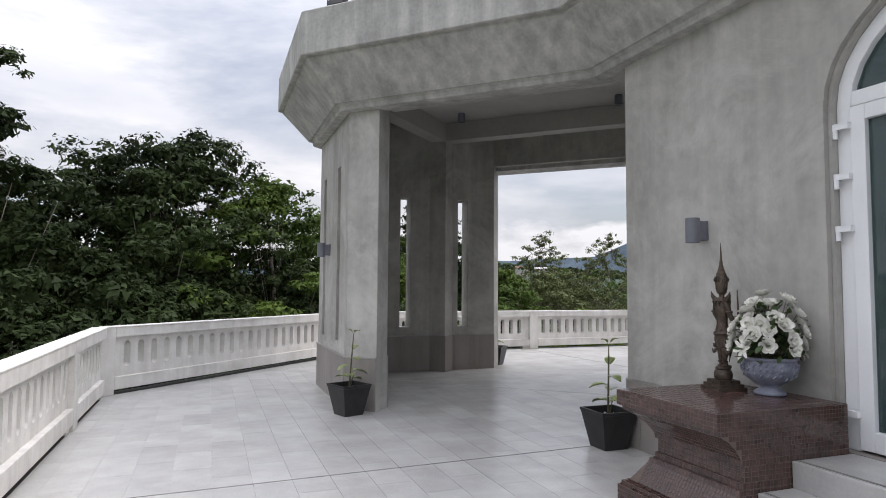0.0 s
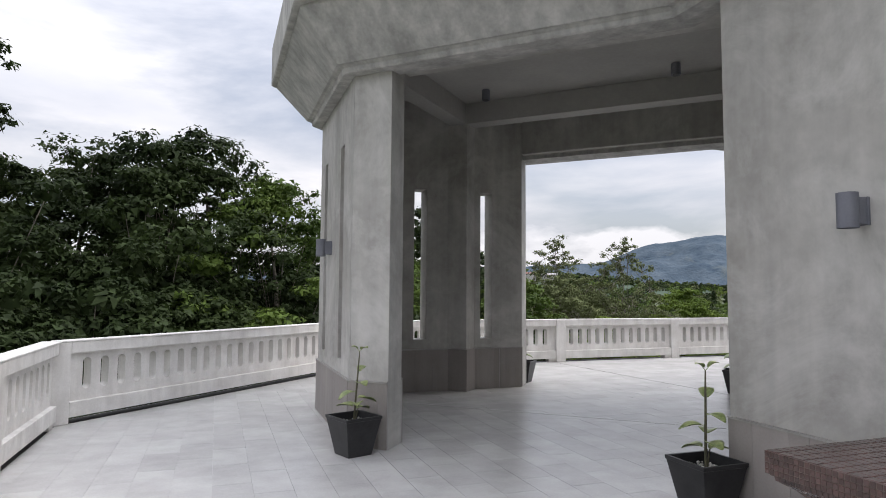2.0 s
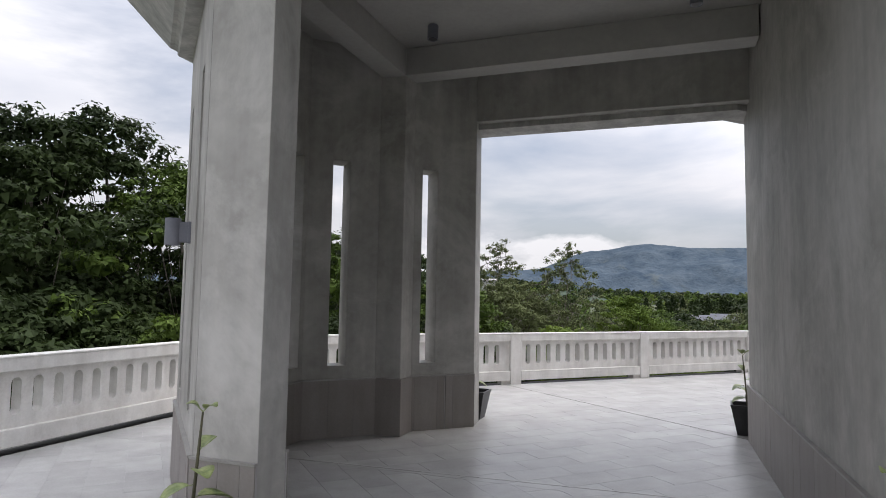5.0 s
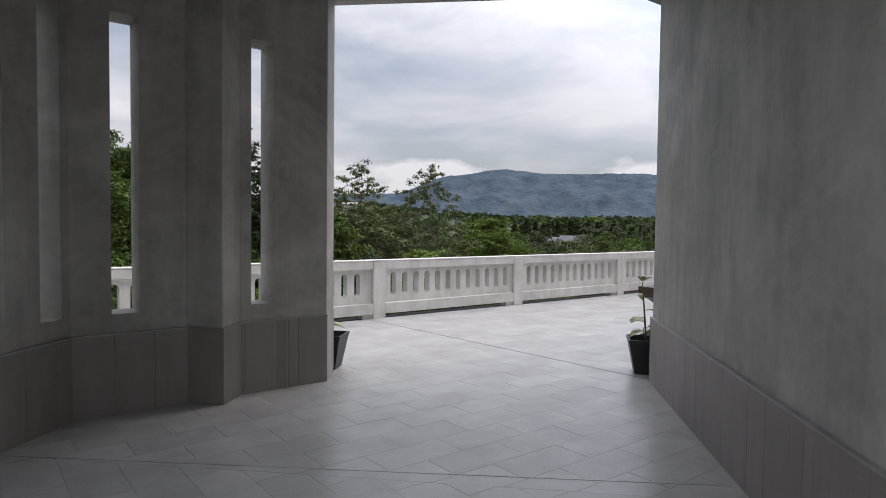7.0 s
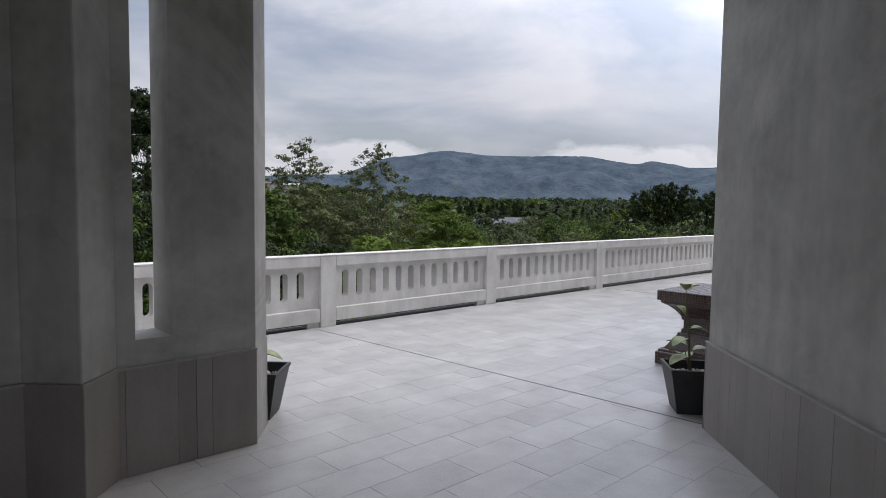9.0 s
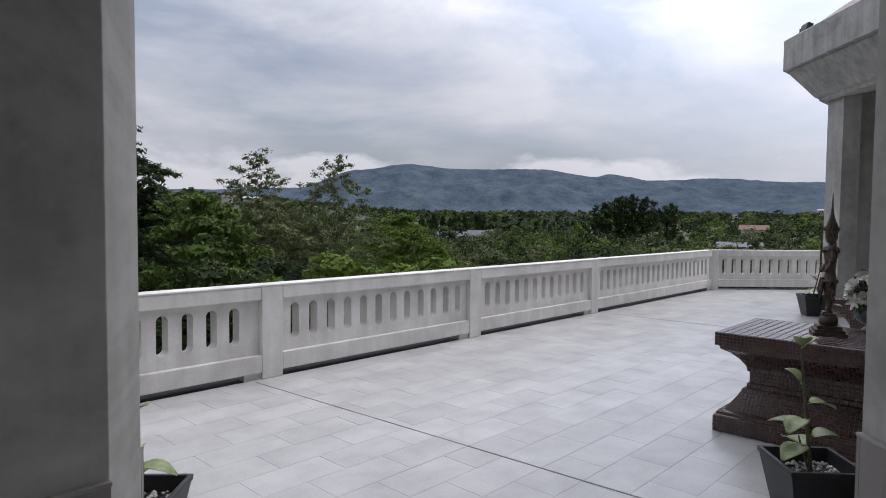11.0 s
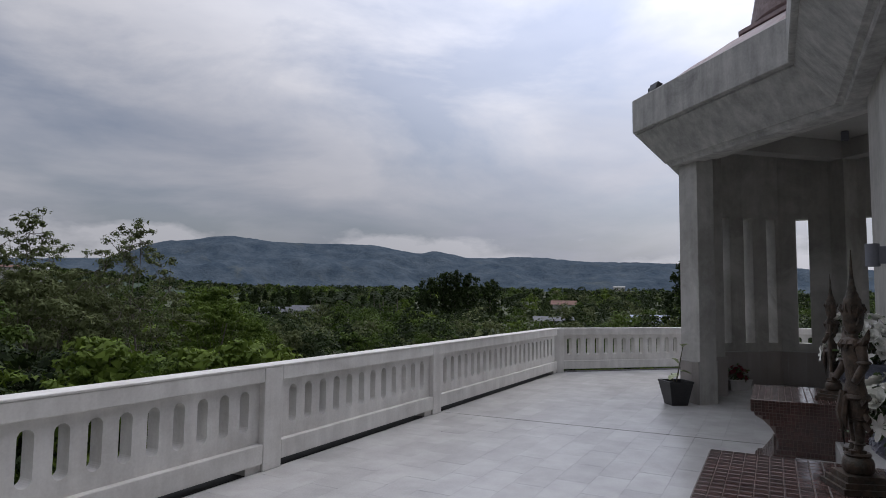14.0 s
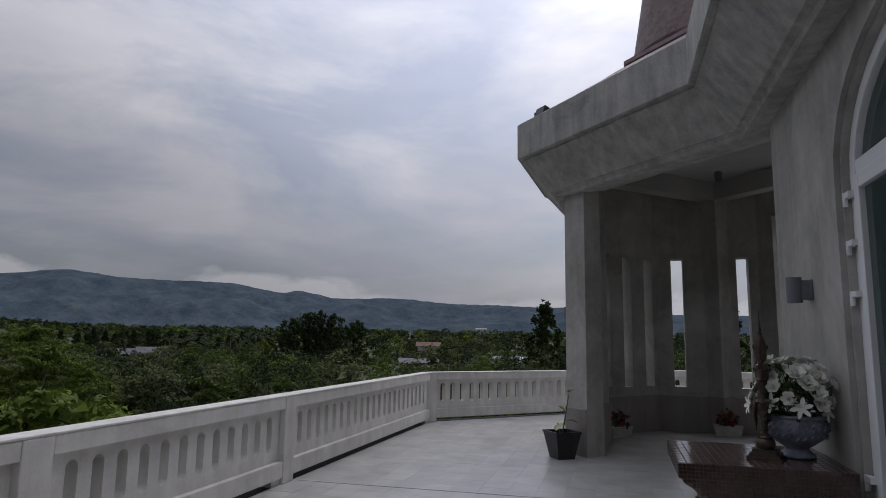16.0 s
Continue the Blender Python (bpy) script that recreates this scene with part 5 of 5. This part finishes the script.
    for k in range(12):
        a = 2 * math.pi * k / 12
        add_tube(bm, [(0.058 * math.cos(a), 0.045 * math.sin(a), 0.672), (0.07 * math.cos(a), 0.055 * math.sin(a), 0.648), (0.066 * math.cos(a), 0.052 * math.sin(a), 0.62)], [0.006, 0.009, 0.002], 5)
        add_tube(bm, [(0.04 * math.cos(a), 0.04 * math.sin(a), 0.795), (0.052 * math.cos(a), 0.052 * math.sin(a), 0.812), (0.046 * math.cos(a), 0.046 * math.sin(a), 0.838)], [0.006, 0.006, 0.002], 5)
    # staff held upright at one side
    add_tube(bm, [(0.115, 0.05, 0.47), (0.118, 0.05, 0.60), (0.112, 0.05, 0.74)], [0.007, 0.008, 0.003], 6)
    add_tube(bm, [(0.088, 0.045, 0.485), (0.116, 0.05, 0.50)], [0.017, 0.014], 8)
    ob = part("statue", bm, BRONZE, smooth=True)
    ob.matrix_world = m
    ob.scale = (scale, scale, scale)
    mod = ob.modifiers.new("edge", "EDGE_SPLIT")
    mod.split_angle = radians(50)
    return tagged(ob, "aged bronze standing guardian statue on an altar table", "statue", "statues on the altar tables")


def vase(m):
    ob_thing = empty("vase", m, "blue-grey glazed ceramic bowl vase with raised pattern", "vase", "vases on the altar tables")
    bm = bmesh.new()
    prof = [(0.11, 0.0), (0.125, 0.006), (0.12, 0.025), (0.085, 0.05), (0.08, 0.07), (0.12, 0.095), (0.18, 0.14), (0.212, 0.20), (0.215, 0.24), (0.20, 0.275), (0.205, 0.285), (0.222, 0.295), (0.22, 0.31), (0.20, 0.312), (0.19, 0.29), (0.15, 0.27)]
    add_lathe(bm, prof, 40)
    part("bowl", bm, CERAMIC, ob_thing, smooth=True)
    rng = np.random.default_rng(3)
    bm = bmesh.new()
    for k in range(26):
        a = 2 * math.pi * k / 26
        for z, r in ((0.17, 0.198), (0.215, 0.214), (0.245, 0.214)):
            z += rng.normal() * 0.008
            add_tube(bm, [(r * math.cos(a), r * math.sin(a), z - 0.016), ((r + 0.004) * math.cos(a + 0.06), (r + 0.004) * math.sin(a + 0.06), z), (r * math.cos(a + 0.12), r * math.sin(a + 0.12), z + 0.014)], [0.003, 0.008, 0.003], 5)
    tagged(part("relief", bm, CERAMIC, ob_thing, "raised scroll pattern"), kind="stuff")
    return ob_thing


def petal(verts, faces, c, d, up, l, w, curl):
    d, up, c = Vector(d).normalized(), Vector(up), Vector(c)
    s = d.cross(up).normalized()
    n = s.cross(d)
    b = len(verts)
    rows = ((0, 0.25, 0), (0.45, 1.0, curl * 0.35), (0.8, 0.85, curl * 0.8), (1.0, 0.3, curl * 1.15))
    for t, ww, cu in rows:
        for k in (-1, 0, 1):
            verts.append(tuple(c + d * l * t + s * w * ww * k + n * (cu * l - abs(k) * w * 0.25 * -1)))
    for i in range(3):
        for k in range(2):
            q = b + i * 3 + k
            faces.append((q, q + 1, q + 4, q + 3))


def rose(verts, faces, rng, c, axis, r):
    axis = Vector(axis).normalized()
    t = axis.orthogonal().normalized()
    for ring, (cnt, tilt, size) in enumerate(((3, 0.15, 0.7), (5, 0.5, 0.9), (6, 1.0, 1.1), (6, 1.35, 1.2))):
        for k in range(cnt):
            a = 2 * math.pi * k / cnt + ring * 0.6 + rng.normal() * 0.1
            side = t * math.cos(a) + axis.cross(t) * math.sin(a)
            d = axis * math.cos(tilt) + side * math.sin(tilt)
            petal(verts, faces, Vector(c) + side * r * 0.12 * ring, d, axis * 0.9 + side * 0.1, r * size, r * 0.5 * size, 0.22)


def lily(verts, faces, rng, c, axis, r):
    axis = Vector(axis).normalized()
    t = axis.orthogonal().normalized()
    for k in range(6):
        a = 2 * math.pi * k / 6
        side = t * math.cos(a) + axis.cross(t) * math.sin(a)
        petal(verts, faces, Vector(c), axis * 0.5 + side, axis, r * 1.5, r * 0.32, -0.25)


def bouquet(m, seed, label, width=0.31, height=0.42, count=30, lilies=9, white=True, size=0.052):
    """Cut flowers with leaves, standing in a vase or trough."""
    rng = np.random.default_rng(seed)
    thing = empty("flowers", m, label, "flowers", "flowers on the terrace")
    lv, lf = [], []
    spots = []
    for k in range(count):
        a = k * 2.4 + rng.normal() * 0.2
        t = math.sqrt((k + 0.5) / count)
        el = (1 - t) * 1.45 + 0.06
        d = Vector((math.cos(a) * math.cos(el), math.sin(a) * math.cos(el), math.sin(el)))
        j = rng.uniform(0.82, 1.08)
        c = Vector((d.x * width * j, d.y * width * j, 0.03 + d.z * height * j))
        spots.append((c, d))
    bm = bmesh.new()
    for c, d in spots:
        add_tube(bm, [(c.x * 0.15, c.y * 0.15, -0.06), c * 0.6, c], [0.004, 0.0035, 0.003], 5)
    tagged(part("stem_bundle", bm, STEM, thing), "thin green flower stems", kind="stuff")
    for k, (c, d) in enumerate(spots):
        pv, pf = [], []
        if k >= count - lilies:
            lily(pv, pf, rng, c, d, size * 1.15)
        else:
            rose(pv, pf, rng, c, d, size * rng.uniform(0.8, 1.15))
        mesh_object("bloom", pv, pf, PETAL if white else PETAL_RED, thing, "", True)
    for _ in range(count * 9):
        c, d = spots[rng.integers(len(spots))]
        q = c * rng.uniform(0.45, 0.95) + Vector(rng.normal(size=3) * 0.03)
        q.z = max(q.z, 0.0)
        dd = d + Vector(rng.normal(size=3) * 0.7)
        petal(lv, lf, q, dd, Vector((0, 0, 1)) + Vector(rng.normal(size=3) * 0.3), rng.uniform(0.04, 0.085), rng.uniform(0.012, 0.022), -0.2)
    mesh_object("leaves", lv, lf, LEAF, thing, "dark green leaves", True)
    return thing


SETS = [(FACADES[0], 1.88, 0.36, 1.60, 0.22, 170), (FACADES[1], 1.52, 0.50, 1.68, 0.26, -20), (FACADES[1], -1.45, 0.62, -1.05, 0.40, 20)]
for i, (m, sx, sy, vx, vy, turn) in enumerate(SETS):
    lift = TAB_H * (1.04 if i == 0 else 1.0) + 0.004
    statue(m @ pose(sx, sy, lift, 0, 0, turn), 0.98)
    small = (0.84, 1.0, 0.6)[i]
    vase(m @ pose(vx, vy, lift)).scale = (small, small, small)
    bouquet(m @ pose(vx, vy, lift + 0.30 * small), 5 + i, "bunch of white roses and lilies in a bowl vase", (0.225, 0.29, 0.18)[i], (0.40, 0.40, 0.24)[i], (42, 42, 24)[i], (3, 8, 6)[i], True, (0.044, 0.044, 0.04)[i])


# ---- potted plants ----
def potted_plant(m, seed, height, leaves, label):
    rng = np.random.default_rng(seed)
    thing = empty("potted_plant", m, label, "potted plant", "potted plants at the openings")
    bm = bmesh.new()
    t, b, h, wall = 0.195, 0.125, 0.365, 0.02
    rings = []
    for r, z in ((b, 0.0), (t - 0.006, h - 0.03), (t, h - 0.028), (t + 0.002, h), (t - wall, h), (t - wall - 0.01, h - 0.08)):
        rings.append([bm.verts.new((x * r, y * r, z)) for x, y in ((-1, -1), (1, -1), (1, 1), (-1, 1))])
    for p, q in zip(rings, rings[1:]):
        for k in range(4):
            bm.faces.new((p[k], p[(k + 1) % 4], q[(k + 1) % 4], q[k]))
    bm.faces.new(rings[0])
    bm.faces.new(rings[-1])
    bevelled(part("pot", bm, POT, thing, "tapered square black pot"), 0.008)
    verts, faces = [], []
    for _ in range(150):
        c = (rng.uniform(-0.155, 0.155), rng.uniform(-0.155, 0.155), h - 0.076 + rng.uniform(0, 0.012))
        s = rng.uniform(0.008, 0.017)
        k = len(verts)
        for dx, dy, dz in ((1, 0, 0), (0, 1, 0), (-1, 0, 0), (0, -1, 0), (0, 0, 0.7), (0, 0, -0.7)):
            verts.append((c[0] + dx * s * rng.uniform(0.8, 1.3), c[1] + dy * s, c[2] + dz * s))
        for f in ((0, 1, 4), (1, 2, 4), (2, 3, 4), (3, 0, 4), (1, 0, 5), (2, 1, 5), (3, 2, 5), (0, 3, 5)):
            faces.append(tuple(k + i for i in f))
    tagged(mesh_object("gravel", verts, faces, PEBBLE, thing, "white pebbles", True), kind="stuff")
    lean = rng.normal(size=2) * 0.025
    top = h + height
    pts = [(lean[0] * u * 2, lean[1] * u * 2, h - 0.08 + (height + 0.08) * u) for u in (0, 0.25, 0.5, 0.75, 1.0)]
    bm = bmesh.new()
    add_tube(bm, pts, [0.011, 0.010, 0.009, 0.008, 0.005], 8)
    add_tube(bm, [(0.01, 0, h - 0.08), (0.05, 0.02, h + 0.02), (0.08, 0.03, h + 0.10)], [0.007, 0.006, 0.004], 6)
    part("stem", bm, STEM, thing)
    for k in range(leaves):
        u = 0.20 + 0.80 * (k / (leaves - 1)) ** 1.7 if k < leaves - 2 else 1.0
        low = 1.25 - 0.5 * u
        c = Vector((lean[0] * u * 2, lean[1] * u * 2, h - 0.08 + (height + 0.08) * u))
        a = k * 2.2 + rng.normal() * 0.3
        el = rng.uniform(-0.1, 0.45) if k < leaves - 3 else rng.uniform(0.7, 1.0)
        d = Vector((math.cos(a) * math.cos(el), math.sin(a) * math.cos(el), math.sin(el)))
        bm = bmesh.new()
        l, w = 0.165 * low * rng.uniform(0.75, 1.1), 0.060 * low
        s = d.cross(Vector((0, 0, 1))).normalized()
        n = s.cross(d)
        rows = []
        for t2 in (0, 0.12, 0.3, 0.5, 0.7, 0.88, 1.0):
            ww = w * math.sin(math.pi * min(0.97, 0.06 + 0.94 * t2)) ** 0.7
            base_p = c + d * (0.03 + l * t2) - Vector((0, 0, 1)) * (0.05 * t2 * t2)
            rows.append([bm.verts.new(base_p + s * ww * q + n * abs(q) * ww * 0.35) for q in (-1, -0.5, 0, 0.5, 1)])
        for p, q in zip(rows, rows[1:]):
            for i in range(4):
                bm.faces.new((p[i], p[i + 1], q[i + 1], q[i]))
        add_tube(bm, [c, c + d * 0.035], [0.003, 0.0025], 5)
        ob = part("leaf", bm, LEAF_SOFT, thing, smooth=True)
        sol = ob.modifiers.new("thick", "SOLIDIFY")
        sol.thickness = 0.0015
    return thing


PLANTS = [(-9.60, 5.80, 8, 0.60, 9, 20, "black square pot with a young broad-leaved plant by the porch pillar"), (-7.55, 3.47, 9, 0.62, 9, 0, "black square pot with a thin leafy plant by the wall"),
          (-5.82, 9.71, 10, 0.52, 8, 45, "black square pot with a leafy plant outside the porch opening"), (-3.17, 7.58, 11, 0.58, 9, 40, "black square pot with a broad-leaved plant beside an altar table"),
          (5.44, 9.56, 12, 0.50, 6, 35, "black square pot with a sparse plant by the far porch")]
for x, y, sd, ht, lv, turn, lab in PLANTS:
    potted_plant(pose(x, y, 0, 0, 0, turn), sd, ht, lv, lab)


def trough(m, seed, label):
    thing = empty("planter", m, label, "planter", "planters inside the porches")
    bm = bmesh.new()
    rings = []
    for w, d, z in ((0.20, 0.08, 0.0), (0.23, 0.10, 0.16), (0.24, 0.11, 0.165), (0.24, 0.11, 0.185), (0.22, 0.09, 0.185), (0.21, 0.08, 0.15)):
        rings.append([bm.verts.new((x * w, y * d, z)) for x, y in ((-1, -1), (1, -1), (1, 1), (-1, 1))])
    for p, q in zip(rings, rings[1:]):
        for k in range(4):
            bm.faces.new((p[k], p[(k + 1) % 4], q[(k + 1) % 4], q[k]))
    bm.faces.new(rings[0])
    bm.faces.new(rings[-1])
    bevelled(part("trough", bm, OLD_PLASTIC, thing, "white plastic trough"), 0.006)
    return thing


for m, s, o, turn, k in ((PORCH[1], 2.05, 4.35, 0, 1.0), (PORCH[1], 4.0, 3.75, -45, 1.0), (PORCH[0], 2.22, 4.50, 0, 0.6)):
    trough(m @ pose(s, o, 0, 0, 0, turn), 1, "white plastic planter on the porch floor").scale = (k, k, 1)
    b = bouquet(m @ pose(s, o, 0.17, 0, 0, turn), 31, "red flowers with dark leaves in a white planter", 0.15 * k, 0.25 + 0.12 * (k < 1), 11 if k == 1 else 7, 0, False, 0.036)

# ---- floor tiles ----
TW, TL, GAP = 0.30, 0.60, 0.0028


def clip(poly, a, b, c):
    """Keeps the side of a polygon where a*x + b*y <= c."""
    res = []
    for i, p in enumerate(poly):
        q = poly[(i + 1) % len(poly)]
        fp, fq = a * p[0] + b * p[1] - c, a * q[0] + b * q[1] - c
        if fp <= 0:
            res.append(p)
        if (fp < 0) != (fq < 0) and fp != fq:
            t = fp / (fp - fq)
            res.append((p[0] + (q[0] - p[0]) * t, p[1] + (q[1] - p[1]) * t))
    return res


# lines of the porch middles: porch west s <= MID, porch east s <= MID
WEST_C = MID / R - FACE + HALF       # x + y on the west joint
EAST_C = MID / R + HALF - FACE       # x - y on the east joint
RAIL_LINES = [(-1, 0, 12.50 + 0.02), (0, 1, RAIL_OUT + 0.02), (-R, R, (CORNER_A[1] - CORNER_A[0]) * R + 0.02), (R, R, (CORNER_D[0] + CORNER_D[1]) * R + 0.02), (1, 0, 12.45), (0, -1, 8.5)]
ZONES = [("west", [(1, 1, WEST_C), (1, 0, 0.0)], True), ("north", [(-1, -1, -WEST_C), (1, -1, EAST_C)], False), ("east", [(-1, 1, -EAST_C), (-1, 0, 0.0)], True)]
tile_bm = bmesh.new()
add_box(tile_bm, GAP / 2, GAP / 2, 0, TL - GAP / 2, TW - GAP / 2, 0.006)
tile_me = bpy.data.meshes.new("tile")
bmesh.ops.recalc_face_normals(tile_bm, faces=tile_bm.faces)
tile_bm.to_mesh(tile_me)
tile_bm.free()
tile_me.materials.append(TILE)
rest_v, rest_f = [], []
near = 0
for tag, cuts, turned in ZONES:
    for i in range(-24, 24):
        for j in range(-46, 46):
            x0 = i * TL + (0.30 if j % 2 else 0.0) + 0.08
            y0 = j * TW + 0.05
            rect = [(x0, y0), (x0 + TL, y0), (x0 + TL, y0 + TW), (x0, y0 + TW)]
            if turned:
                rect = [(-p[1], p[0]) for p in rect]
            cx, cy = sum(p[0] for p in rect) / 4, sum(p[1] for p in rect) / 4
            if max(abs(cx), abs(cy)) < FACE - 0.4 and abs(cx) + abs(cy) < FACE + HALF - 0.5:
                continue
            poly = rect
            for a, b, c in cuts + RAIL_LINES:
                if poly:
                    poly = clip(poly, a, b, c)
            if len(poly) < 3:
                continue
            whole = len(poly) == 4 and all(math.dist(p, q) < 1e-6 for p, q in zip(poly, rect))
            stretch = (-11.0 < cx < -8.0 and 1.5 < cy < 5.5) or (-6.9 < cx < -0.5 and 8.2 < cy < 11.8) or (-9 < cx < -5.5 and 5.2 < cy < 8.8)
            if whole and stretch and near < 300:
                near += 1
                t = new("tile", tile_me)
                t.parent = FLOOR
                t.location = (rect[0][0], rect[0][1], -0.006)
                t.rotation_euler = (rng2.normal() * 0.0006, rng2.normal() * 0.0006, math.pi / 2 if turned else 0)
                continue
            mx, my = sum(p[0] for p in poly) / len(poly), sum(p[1] for p in poly) / len(poly)
            inner = []
            for p in poly:
                d = math.dist(p, (mx, my))
                f = max(0.0, 1 - GAP * 0.7 / max(d, 0.01))
                inner.append((mx + (p[0] - mx) * f, my + (p[1] - my) * f))
            z = rng2.normal() * 0.0003
            b0 = len(rest_v)
            k = len(inner)
            rest_v.extend([(p[0], p[1], z) for p in inner] + [(p[0], p[1], -0.006) for p in inner])
            rest_f.append(tuple(range(b0, b0 + k)))
            for q in range(k):
                rest_f.append((b0 + q, b0 + k + q, b0 + k + (q + 1) % k, b0 + (q + 1) % k))
rest = mesh_object("tiles", rest_v, rest_f, TILES_FAR, FLOOR, "pale grey floor tiles")
tagged(rest, kind="stuff")


def joint(name, a, b, mat, width=0.014):
    a, b = Vector(a), Vector(b)
    bm = bmesh.new()
    ln = (b - a).length
    add_box(bm, 0, -width / 2, -0.003, ln, width / 2, 0.0022)
    ob = part(name, bm, mat)
    ob.matrix_world = pose(a.x, a.y, 0, 0, 0, math.degrees(math.atan2(b.y - a.y, b.x - a.x)))
    tagged(ob, "thin movement joint across the terrace floor", "floor joint", kind="structure")


joint("trim_joint_1", (-12.4, 3.34), (-7.34, 3.58), JOINT)
joint("trim_joint_2", world_of(PORCH[0], (MID, 4.68)), world_of(PORCH[0], (MID + 0.23, 0.03)), METAL_STRIP, 0.02)
joint("trim_joint_3", (-3.73, 12.3), (-3.42, 7.36), JOINT)
joint("trim_joint_4", (3.0, 12.3), (3.2, 7.36), JOINT)
joint("trim_joint_5", world_of(PORCH[1], (MID, 4.68)), world_of(PORCH[1], (MID, 0.03)), METAL_STRIP, 0.02)
# drain channel along the balustrade
for k, (a, b) in enumerate(zip(edge_line, edge_line[1:])):
    bm = bmesh.new()
    ln = math.dist(a, b)
    add_box(bm, 0, 0.035, -0.003, ln, 0.24, 0.003)
    ob = part("gutter_%d" % (k + 1), bm, GUTTER_SHADE)
    ob.matrix_world = pose(a[0], a[1], 0, 0, 0, math.degrees(math.atan2(b[1] - a[1], b[0] - a[0])))
    tagged(ob, "gutter under the balustrade with its shade painted black", "gutter", kind="structure")
